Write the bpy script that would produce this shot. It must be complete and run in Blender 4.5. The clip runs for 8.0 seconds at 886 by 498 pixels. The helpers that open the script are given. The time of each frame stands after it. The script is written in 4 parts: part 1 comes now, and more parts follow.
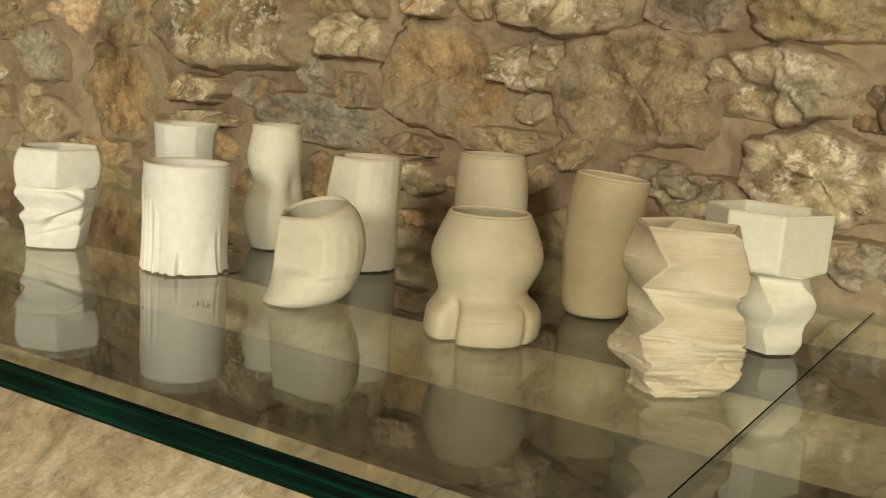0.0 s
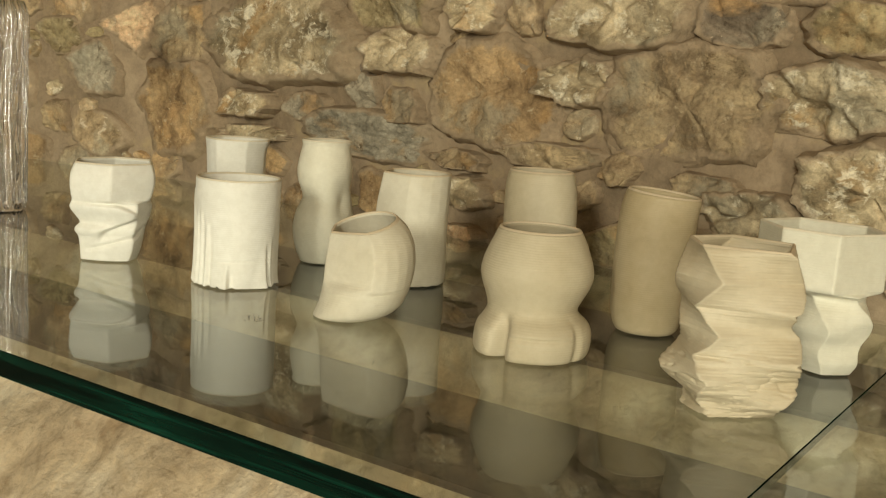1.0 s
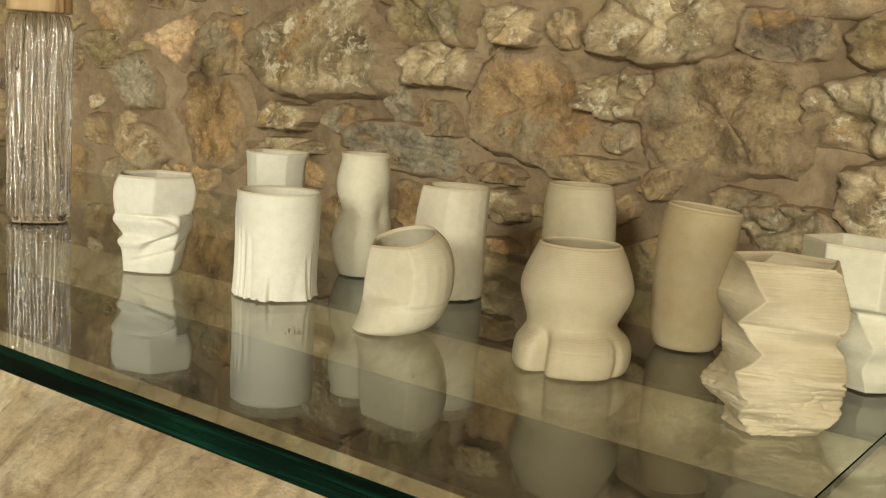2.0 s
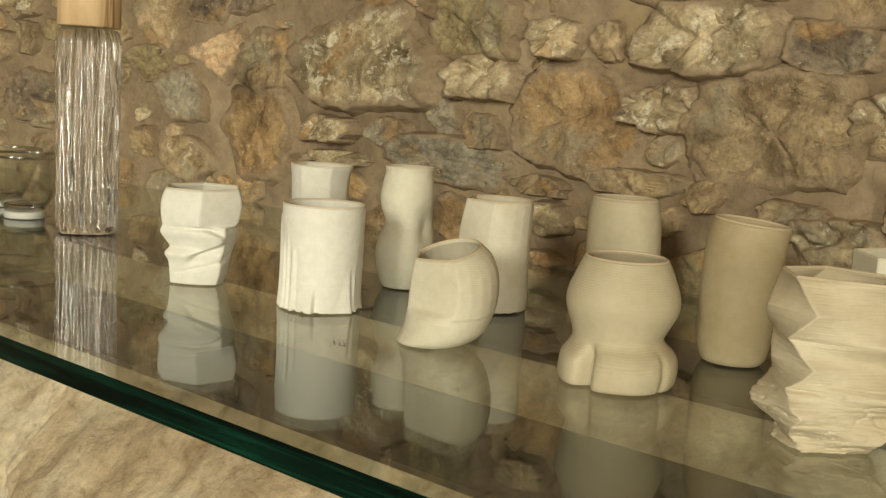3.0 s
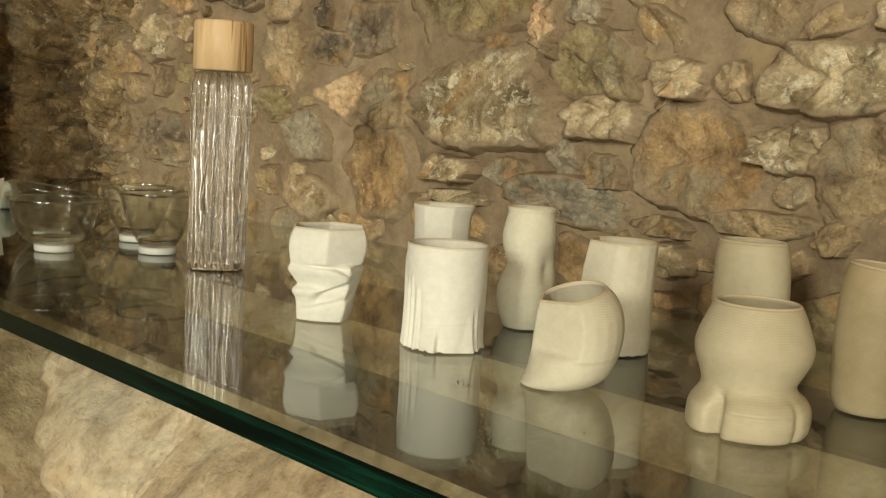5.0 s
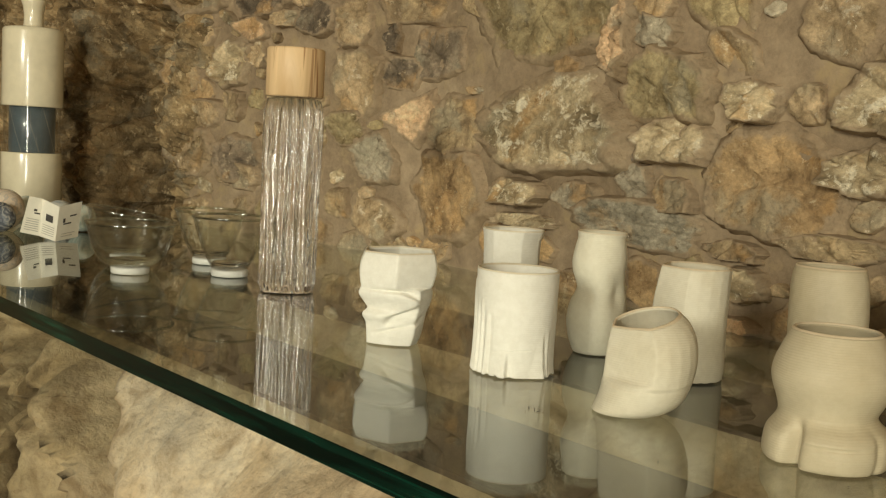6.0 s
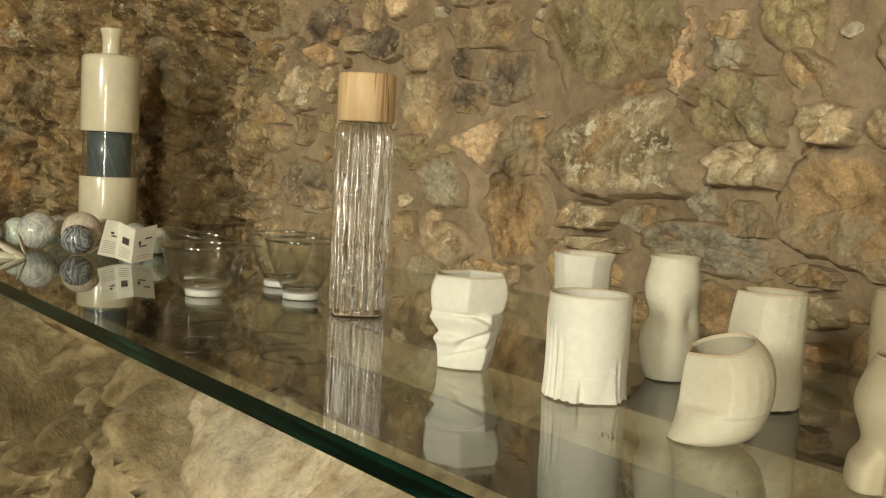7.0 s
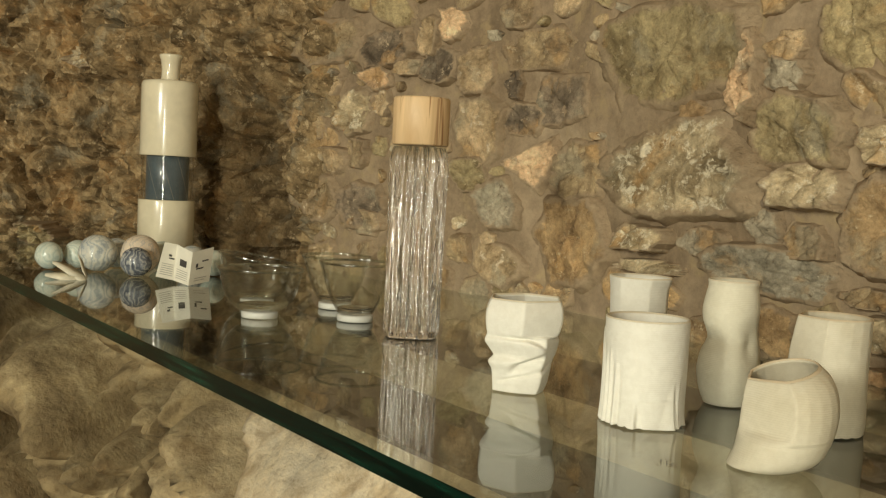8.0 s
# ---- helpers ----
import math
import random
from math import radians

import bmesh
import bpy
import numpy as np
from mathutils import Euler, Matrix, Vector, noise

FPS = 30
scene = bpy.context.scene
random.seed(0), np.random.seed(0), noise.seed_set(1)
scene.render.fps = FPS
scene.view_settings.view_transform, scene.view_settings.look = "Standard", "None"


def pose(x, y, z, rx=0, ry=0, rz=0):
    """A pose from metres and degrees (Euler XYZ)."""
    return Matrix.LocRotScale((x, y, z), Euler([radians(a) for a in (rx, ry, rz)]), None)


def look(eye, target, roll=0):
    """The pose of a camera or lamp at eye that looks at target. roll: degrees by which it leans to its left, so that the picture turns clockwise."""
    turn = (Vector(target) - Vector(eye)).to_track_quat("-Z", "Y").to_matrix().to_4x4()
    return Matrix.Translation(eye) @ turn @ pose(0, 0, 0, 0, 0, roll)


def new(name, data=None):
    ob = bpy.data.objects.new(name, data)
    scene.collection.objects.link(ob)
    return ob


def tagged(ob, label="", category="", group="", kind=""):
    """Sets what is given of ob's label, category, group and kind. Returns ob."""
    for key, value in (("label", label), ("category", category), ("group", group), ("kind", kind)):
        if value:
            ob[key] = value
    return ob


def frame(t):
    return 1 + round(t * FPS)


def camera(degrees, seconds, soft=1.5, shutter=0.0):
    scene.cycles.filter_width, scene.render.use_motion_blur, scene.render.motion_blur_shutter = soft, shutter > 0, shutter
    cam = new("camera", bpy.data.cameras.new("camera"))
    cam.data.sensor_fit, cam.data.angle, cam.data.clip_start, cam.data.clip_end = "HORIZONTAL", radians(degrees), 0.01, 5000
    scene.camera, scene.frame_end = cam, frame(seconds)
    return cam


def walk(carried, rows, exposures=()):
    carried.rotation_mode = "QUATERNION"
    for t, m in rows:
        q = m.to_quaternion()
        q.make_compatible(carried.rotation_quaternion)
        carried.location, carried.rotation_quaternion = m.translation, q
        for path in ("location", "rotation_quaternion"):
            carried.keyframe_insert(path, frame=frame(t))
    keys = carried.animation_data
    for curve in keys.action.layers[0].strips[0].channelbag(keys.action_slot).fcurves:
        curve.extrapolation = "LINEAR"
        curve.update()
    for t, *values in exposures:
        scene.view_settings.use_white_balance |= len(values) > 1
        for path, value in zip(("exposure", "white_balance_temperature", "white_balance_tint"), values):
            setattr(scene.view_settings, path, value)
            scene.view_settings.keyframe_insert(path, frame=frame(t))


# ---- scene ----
cam = camera(46.6, 8.0, soft=1.2)
PATH = [
    (0, (0.512, 0.172, 1.171), (-0.523, 1.846, 0.817), 3.9),
    (0.5, (0.51, 0.17, 1.172), (-0.563, 1.822, 0.827), 3.9),
    (1, (0.508, 0.169, 1.172), (-0.6, 1.801, 0.839), 3.9),
    (1.5, (0.507, 0.168, 1.173), (-0.629, 1.782, 0.849), 3.9),
    (3, (0.502, 0.163, 1.175), (-0.724, 1.714, 0.876), 3.7),
    (3.5, (0.501, 0.162, 1.175), (-0.758, 1.689, 0.888), 3.7),
    (4, (0.5, 0.16, 1.176), (-0.804, 1.651, 0.902), 3.6),
    (4.5, (0.498, 0.156, 1.177), (-0.852, 1.609, 0.918), 3.6),
    (6, (0.494, 0.149, 1.18), (-0.991, 1.473, 0.973), 3.3),
    (6.5, (0.492, 0.145, 1.181), (-1.038, 1.419, 0.99), 3.2),
    (7, (0.491, 0.143, 1.182), (-1.077, 1.372, 1.01), 3.1),
    (7.5, (0.49, 0.142, 1.182), (-1.109, 1.334, 1.03), 3.0),
    (8, (0.489, 0.141, 1.183), (-1.142, 1.289, 1.048), 2.9),
]
walk(cam, [(t, look(eye, target, roll)) for t, eye, target, roll in PATH])

# ---- world, light, exposure ----
world = bpy.data.worlds.new("world")
scene.world = world
world.use_nodes = True
wn = world.node_tree
sky = wn.nodes.new("ShaderNodeTexSky")
sky.sky_type, sky.sun_disc = "NISHITA", False
sky.sun_elevation, sky.sun_rotation = radians(40), radians(200)
wn.nodes["Background"].inputs["Strength"].default_value = 0.1
wn.links.new(sky.outputs[0], wn.nodes["Background"].inputs["Color"])
scene.view_settings.exposure = 0.0


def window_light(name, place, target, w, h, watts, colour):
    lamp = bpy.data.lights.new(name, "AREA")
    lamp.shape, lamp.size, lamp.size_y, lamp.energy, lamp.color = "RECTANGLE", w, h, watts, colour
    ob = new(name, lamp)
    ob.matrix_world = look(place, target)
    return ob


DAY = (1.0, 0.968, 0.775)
window_light("window_light", (1.60, -3.86, 2.30), (0.0, 0.8, 1.1), 0.62, 0.72, 130, DAY)
# unseen source, added for upright highlights on the pottery and ribbed glass
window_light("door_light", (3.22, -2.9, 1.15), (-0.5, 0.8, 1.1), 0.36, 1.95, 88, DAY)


# ---- materials ----
def mat(name):
    m = bpy.data.materials.new(name)
    m.use_nodes = True
    nt = m.node_tree
    return m, nt, nt.nodes["Principled BSDF"]


def node(nt, kind, **values):
    n = nt.nodes.new(kind)
    for k, v in values.items():
        n.inputs[k.replace("_", " ")].default_value = v
    return n


def ramp(nt, src, *stops):
    r = nt.nodes.new("ShaderNodeValToRGB")
    e = r.color_ramp.elements
    while len(e) < len(stops):
        e.new(0.5)
    for el, (p, c) in zip(e, stops):
        el.position, el.color = p, (*c, 1)
    nt.links.new(src, r.inputs["Fac"])
    return r.outputs["Color"]


def mix(nt, fac, a, b, mode="MIX"):
    n = nt.nodes.new("ShaderNodeMix")
    n.data_type, n.blend_type = "RGBA", mode
    for sock, v in ((n.inputs[0], fac), (n.inputs[6], a), (n.inputs[7], b)):
        if isinstance(v, (int, float)):
            sock.default_value = v
        elif isinstance(v, tuple):
            sock.default_value = (*v, 1)
        else:
            nt.links.new(v, sock)
    return n.outputs[2]


def noise_tex(nt, vec, scale, detail=6, rough=0.6, dist=0.0):
    n = node(nt, "ShaderNodeTexNoise", Scale=scale, Detail=detail, Roughness=rough, Distortion=dist)
    nt.links.new(vec, n.inputs["Vector"])
    return n.outputs["Fac"]


def bump(nt, bsdf, height, strength, dist, chain=None):
    b = node(nt, "ShaderNodeBump", Strength=strength, Distance=dist)
    nt.links.new(height, b.inputs["Height"])
    if chain:
        nt.links.new(chain, b.inputs["Normal"])
    nt.links.new(b.outputs[0], bsdf.inputs["Normal"])
    return b.outputs[0]


def obj_coord(nt, shifted=False):
    c = nt.nodes.new("ShaderNodeTexCoord").outputs["Object"]
    if not shifted:
        return c
    info = nt.nodes.new("ShaderNodeObjectInfo")
    mul = nt.nodes.new("ShaderNodeVectorMath")
    mul.operation = "MULTIPLY_ADD"
    comb = nt.nodes.new("ShaderNodeCombineXYZ")
    for k in range(3):
        nt.links.new(info.outputs["Random"], comb.inputs[k])
    nt.links.new(comb.outputs[0], mul.inputs[0])
    mul.inputs[1].default_value = (37.0, 53.0, 71.0)
    nt.links.new(c, mul.inputs[2])
    return mul.outputs[0]


def terraces(nt, c, scale):
    """Height of chipped stone: flat flakes parted by small ledges."""
    return ramp(nt, noise_tex(nt, c, scale, 8, 0.6, 0.4), (0.30, (0, 0, 0)), (0.36, (0.22, 0.22, 0.22)), (0.44, (0.28, 0.28, 0.28)), (0.465, (0.5, 0.5, 0.5)),
                (0.53, (0.55, 0.55, 0.55)), (0.55, (0.8, 0.8, 0.8)), (0.63, (0.85, 0.85, 0.85)), (0.67, (1, 1, 1)))


def stone_mat(name, base, second, spots, spot_amount=0.55, mortared=True):
    m, nt, b = mat(name)
    c = obj_coord(nt, True)
    up = lambda col, k: tuple(min(0.9, v * k) for v in col)
    col = ramp(nt, noise_tex(nt, c, 17, 9, 0.66, 0.7), (0.30, up(second, 0.5)), (0.42, up(second, 0.95)), (0.54, up(base, 1.12)), (0.70, up(base, 1.6)))
    shift = noise_tex(nt, c, 11, 7, 0.62, 0.5)
    col = mix(nt, ramp(nt, shift, (0.55, (0, 0, 0)), (0.66, (0.6, 0.6, 0.6))), col, (0.50, 0.315, 0.14))
    col = mix(nt, ramp(nt, shift, (0.36, (0.6, 0.6, 0.6)), (0.45, (0, 0, 0))), col, (0.36, 0.33, 0.245))
    patch = ramp(nt, noise_tex(nt, c, 40, 10, 0.74, 0.25), (spot_amount - 0.02, (0, 0, 0)), (spot_amount + 0.04, (0.9, 0.9, 0.9)))
    col = mix(nt, patch, col, up(spots, 1.2))
    flakes = terraces(nt, c, 34)
    pits = ramp(nt, noise_tex(nt, c, 52, 9, 0.75, 0.3), (0.33, (0.36, 0.29, 0.22)), (0.42, (1, 1, 1)))
    col = mix(nt, 0.85, col, pits, "MULTIPLY")
    fine = ramp(nt, noise_tex(nt, c, 170, 9, 0.8), (0.36, (0.66, 0.62, 0.57)), (0.5, (1, 1, 1)), (0.64, (1.35, 1.33, 1.28)))
    col = mix(nt, 0.75, col, fine, "MULTIPLY")
    fleck = ramp(nt, noise_tex(nt, c, 62, 10, 0.78, 0.2), (0.625, (0, 0, 0)), (0.66, (1, 1, 1)))
    col = mix(nt, fleck, col, up(spots, 1.5))
    info = nt.nodes.new("ShaderNodeObjectInfo")
    tone = ramp(nt, info.outputs["Random"], (0.0, (0.86, 0.84, 0.82)), (1.0, (1.15, 1.12, 1.08)))
    col = mix(nt, 1.0, col, tone, "MULTIPLY")
    if mortared:
        # lime mortar lapping unevenly over the edges and smeared on the face
        rim = nt.nodes.new("ShaderNodeAttribute")
        rim.attribute_name = "lap"
        lap = nt.nodes.new("ShaderNodeMath")
        lap.operation = "MULTIPLY_ADD"
        nt.links.new(noise_tex(nt, c, 24, 9, 0.72, 0.4), lap.inputs[0])
        lap.inputs[1].default_value = 0.85
        nt.links.new(rim.outputs["Fac"], lap.inputs[2])
        lime = ramp(nt, noise_tex(nt, c, 9, 8, 0.7), (0.35, (0.30, 0.222, 0.142)), (0.6, (0.41, 0.315, 0.21)))
        lime = mix(nt, 0.6, lime, ramp(nt, noise_tex(nt, c, 120, 10, 0.8), (0.38, (0.7, 0.67, 0.63)), (0.6, (1.12, 1.1, 1.06))), "MULTIPLY")
        col = mix(nt, ramp(nt, lap.outputs[0], (0.72, (0, 0, 0)), (0.86, (0.9, 0.9, 0.9))), col, lime)
    nt.links.new(col, b.inputs["Base Color"])
    b.inputs["Roughness"].default_value = 0.85
    b.inputs["Specular IOR Level"].default_value = 0.2
    n1 = bump(nt, b, flakes, 0.5, 0.006)
    n2 = bump(nt, b, noise_tex(nt, c, 75, 8, 0.68), 0.6, 0.004, n1)
    bump(nt, b, noise_tex(nt, c, 260, 6, 0.7), 0.6, 0.001, n2)
    return m


STONE = {
    "tan": stone_mat("tan_stone", (0.449, 0.345, 0.217), (0.340, 0.254, 0.150), (0.558, 0.493, 0.375), 0.6),
    "peach": stone_mat("peach_stone", (0.72, 0.52, 0.33), (0.60, 0.42, 0.255), (0.78, 0.65, 0.47), 0.62),
    "grey": stone_mat("grey_stone", (0.381, 0.338, 0.255), (0.292, 0.254, 0.188), (0.490, 0.437, 0.330), 0.62),
    "blue": stone_mat("blue_grey_stone", (0.354, 0.324, 0.255), (0.272, 0.247, 0.188), (0.422, 0.381, 0.300), 0.64),
    "dark": stone_mat("dark_stone", (0.225, 0.18, 0.13), (0.15, 0.12, 0.088), (0.45, 0.37, 0.26), 0.60),
    "rust": stone_mat("rust_stone", (0.408, 0.289, 0.158), (0.313, 0.211, 0.112), (0.449, 0.367, 0.240), 0.6),
    "brown": stone_mat("brown_stone", (0.381, 0.296, 0.180), (0.286, 0.211, 0.128), (0.476, 0.395, 0.270), 0.61),
    "light": stone_mat("lichen_stone", (0.449, 0.374, 0.247), (0.313, 0.247, 0.150), (0.598, 0.550, 0.427), 0.55),
    "olive": stone_mat("olive_stone", (0.367, 0.303, 0.173), (0.279, 0.219, 0.120), (0.476, 0.409, 0.270), 0.6),
}


def mortar_mat():
    m, nt, b = mat("mortar")
    c = obj_coord(nt)
    col = ramp(nt, noise_tex(nt, c, 5, 6, 0.6, 0.4), (0.3, (0.22, 0.162, 0.10)), (0.5, (0.34, 0.258, 0.168)), (0.7, (0.45, 0.355, 0.24)))
    col = mix(nt, 0.6, col, ramp(nt, noise_tex(nt, c, 45, 10, 0.78), (0.35, (0.5, 0.46, 0.42)), (0.6, (1.12, 1.08, 1.04))), "MULTIPLY")
    col = mix(nt, ramp(nt, noise_tex(nt, c, 16, 8, 0.7), (0.54, (0, 0, 0)), (0.64, (0.8, 0.8, 0.8))), col, (0.40, 0.30, 0.165))
    nt.links.new(col, b.inputs["Base Color"])
    b.inputs["Roughness"].default_value = 0.95
    n1 = bump(nt, b, noise_tex(nt, c, 40, 8, 0.65), 0.6, 0.005)
    bump(nt, b, noise_tex(nt, c, 260, 5, 0.65), 0.5, 0.0008, n1)
    return m


def rock_mat():
    m, nt, b = mat("rough_rock")
    c = obj_coord(nt)
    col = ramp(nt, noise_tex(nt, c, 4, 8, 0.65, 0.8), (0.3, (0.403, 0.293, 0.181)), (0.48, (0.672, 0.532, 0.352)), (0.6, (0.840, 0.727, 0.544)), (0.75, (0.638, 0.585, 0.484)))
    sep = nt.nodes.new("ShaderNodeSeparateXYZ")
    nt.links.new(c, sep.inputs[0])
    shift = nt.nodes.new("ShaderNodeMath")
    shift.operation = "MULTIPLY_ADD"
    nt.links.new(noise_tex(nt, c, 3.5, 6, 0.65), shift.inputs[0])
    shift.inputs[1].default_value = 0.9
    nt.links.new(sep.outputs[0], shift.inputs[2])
    # darker brown at the left end, blending along X into the paler colour
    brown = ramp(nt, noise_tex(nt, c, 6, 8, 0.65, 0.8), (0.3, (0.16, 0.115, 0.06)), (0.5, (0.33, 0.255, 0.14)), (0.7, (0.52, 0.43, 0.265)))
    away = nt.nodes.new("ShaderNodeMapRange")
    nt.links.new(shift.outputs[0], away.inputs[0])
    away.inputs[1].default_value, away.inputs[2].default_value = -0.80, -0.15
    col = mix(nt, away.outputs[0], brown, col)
    blot = ramp(nt, noise_tex(nt, c, 13, 9, 0.68, 0.6), (0.34, (0.62, 0.55, 0.46)), (0.48, (1.0, 0.99, 0.96)), (0.66, (1.3, 1.29, 1.24)))
    col = mix(nt, 0.85, col, blot, "MULTIPLY")
    flake = ramp(nt, noise_tex(nt, c, 70, 9, 0.7, 0.3), (0.34, (0.6, 0.53, 0.45)), (0.46, (1, 1, 1)), (0.66, (1.2, 1.18, 1.12)))
    col = mix(nt, 0.6, col, flake, "MULTIPLY")
    nt.links.new(col, b.inputs["Base Color"])
    b.inputs["Roughness"].default_value = 0.9
    n1 = bump(nt, b, terraces(nt, c, 12), 0.25, 0.012)
    n2 = bump(nt, b, noise_tex(nt, c, 40, 9, 0.65), 0.7, 0.007, n1)
    bump(nt, b, noise_tex(nt, c, 170, 8, 0.7), 0.6, 0.002, n2)
    return m


def ceramic_mat(name, base, stain, rough=0.55, rib=0.2):
    m, nt, b = mat(name)
    c = obj_coord(nt, True)
    col = ramp(nt, noise_tex(nt, c, 18, 5, 0.55), (0.35, stain), (0.65, base))
    col = mix(nt, 0.25, col, ramp(nt, noise_tex(nt, c, 150, 5, 0.6), (0.4, (0.8, 0.78, 0.74)), (0.6, (1, 1, 1))), "MULTIPLY")
    nt.links.new(col, b.inputs["Base Color"])
    b.inputs["Roughness"].default_value = rough
    b.inputs["Specular IOR Level"].default_value = 0.3
    w = nt.nodes.new("ShaderNodeTexWave")
    w.bands_direction = "Z"
    w.inputs["Scale"].default_value, w.inputs["Distortion"].default_value = 210.0, 3.5
    w.inputs["Detail Scale"].default_value = 0.3
    nt.links.new(nt.nodes.new("ShaderNodeTexCoord").outputs["Object"], w.inputs["Vector"])
    n1 = bump(nt, b, w.outputs["Fac"], rib, 0.0004)
    bump(nt, b, noise_tex(nt, c, 90, 5, 0.6), 0.25, 0.0012, n1)
    return m


CERAMIC = {
    "white": ceramic_mat("white_porcelain", (0.87, 0.85, 0.77), (0.82, 0.80, 0.715)),
    "cream": ceramic_mat("cream_porcelain", (0.56, 0.49, 0.35), (0.50, 0.425, 0.285)),
    "grey": ceramic_mat("pale_grey_porcelain", (0.71, 0.665, 0.54), (0.65, 0.59, 0.45)),
    "sand": ceramic_mat("sand_stoneware", (0.63, 0.55, 0.40), (0.53, 0.44, 0.29)),
    "bone": ceramic_mat("bone_porcelain", (0.77, 0.735, 0.60), (0.71, 0.67, 0.53)),
    "rim_pale": ceramic_mat("pale_rim", (0.80, 0.73, 0.58), (0.72, 0.64, 0.48), 0.75, 0.1),
    "rim": ceramic_mat("unglazed_rim", (0.72, 0.61, 0.44), (0.62, 0.51, 0.35), 0.75, 0.1),
    "tan": ceramic_mat("tan_stoneware", (0.56, 0.465, 0.30), (0.47, 0.375, 0.22)),
}


def glass_mat(name, colour, rough=0.0, ior=1.5, wavy=0.0):
    m, nt, b = mat(name)
    b.inputs["Base Color"].default_value = (*colour, 1)
    b.inputs["Transmission Weight"].default_value = 1.0
    b.inputs["Roughness"].default_value, b.inputs["IOR"].default_value = rough, ior
    if wavy:
        bump(nt, b, noise_tex(nt, obj_coord(nt), 60, 3, 0.5), wavy, 0.002)
    return m


GLASS = glass_mat("shelf_glass", (0.60, 0.64, 0.565))
CLEAR = glass_mat("clear_glass", (1.0, 1.0, 0.98), 0.0, 1.45)


def thin_glass_mat(name, tint, least=0.05, most=0.8, power=3.4, rough=0.05):
    """Thin blown glass: clear, with gloss growing towards its edges."""
    m, nt, b = mat(name)
    out = nt.nodes["Material Output"]
    nt.nodes.remove(b)
    clear, gloss = nt.nodes.new("ShaderNodeBsdfTransparent"), nt.nodes.new("ShaderNodeBsdfGlossy")
    clear.inputs["Color"].default_value = (*tint, 1)
    gloss.inputs["Roughness"].default_value = rough
    fres = node(nt, "ShaderNodeLayerWeight", Blend=0.5)
    steep = nt.nodes.new("ShaderNodeMath")
    steep.operation = "POWER"
    steep.inputs[1].default_value = power
    nt.links.new(fres.outputs["Facing"], steep.inputs[0])
    share = nt.nodes.new("ShaderNodeMath")
    share.operation = "MULTIPLY_ADD"
    share.inputs[1].default_value, share.inputs[2].default_value = most, least
    nt.links.new(steep.outputs[0], share.inputs[0])
    both = nt.nodes.new("ShaderNodeMixShader")
    nt.links.new(share.outputs[0], both.inputs[0])
    nt.links.new(clear.outputs[0], both.inputs[1])
    nt.links.new(gloss.outputs[0], both.inputs[2])
    nt.links.new(both.outputs[0], out.inputs["Surface"])
    return m


THIN = thin_glass_mat("thin_blown_glass", (0.992, 0.998, 0.985), 0.05, 0.85, 2.6, 0.06)
LIP = thin_glass_mat("thick_glass_lip", (0.95, 0.98, 0.93), 0.16, 0.5, 1.6, 0.12)


def ribbed_mat():
    """Hand-pressed glass: clear inside, its skin drawn into fine upright streaks that glitter."""
    m = glass_mat("ribbed_glass", (1.0, 1.0, 0.99), 0.0, 1.5, 0.45)
    nt, b = m.node_tree, m.node_tree.nodes["Principled BSDF"]
    b.inputs["Coat Weight"].default_value, b.inputs["Coat IOR"].default_value, b.inputs["Coat Roughness"].default_value = 1.0, 1.75, 0.13
    mp = node(nt, "ShaderNodeMapping", Scale=(95, 95, 12))
    nt.links.new(obj_coord(nt), mp.inputs["Vector"])
    skin = node(nt, "ShaderNodeBump", Strength=0.7, Distance=0.0014)
    nt.links.new(noise_tex(nt, mp.outputs[0], 1.0, 4, 0.6, 0.4), skin.inputs["Height"])
    nt.links.new(skin.outputs[0], b.inputs["Coat Normal"])
    return m


RIBBED = ribbed_mat()


def plain_mat(name, colour, rough=0.5, var=0.25, scale=40, coat=0.0, relief=0.15):
    m, nt, b = mat(name)
    c = obj_coord(nt)
    lo, hi = tuple(v * (1 - var) for v in colour), tuple(min(1, v * (1 + var * 0.5)) for v in colour)
    nt.links.new(ramp(nt, noise_tex(nt, c, scale), (0.35, lo), (0.65, hi)), b.inputs["Base Color"])
    b.inputs["Roughness"].default_value, b.inputs["Coat Weight"].default_value = rough, coat
    b.inputs["Coat Roughness"].default_value = 0.08
    bump(nt, b, noise_tex(nt, c, scale * 6), relief, 0.001)
    return m


def wood_mat(name, a, b_, scale=1.0):
    m, nt, b = mat(name)
    mp = node(nt, "ShaderNodeMapping", Scale=(60 * scale, 60 * scale, 5 * scale))
    nt.links.new(obj_coord(nt), mp.inputs["Vector"])
    grain = noise_tex(nt, mp.outputs[0], 1.0, 6, 0.6, 0.8)
    col = ramp(nt, grain, (0.3, a), (0.55, b_), (0.75, tuple(v * 1.15 for v in b_)))
    knots = ramp(nt, noise_tex(nt, mp.outputs[0], 0.9, 3, 0.5, 1.5), (0.57, (1, 1, 1)), (0.64, (0.40, 0.24, 0.13)))
    nt.links.new(mix(nt, 0.9, col, knots, "MULTIPLY"), b.inputs["Base Color"])
    b.inputs["Roughness"].default_value = 0.5
    bump(nt, b, grain, 0.2, 0.001)
    return m


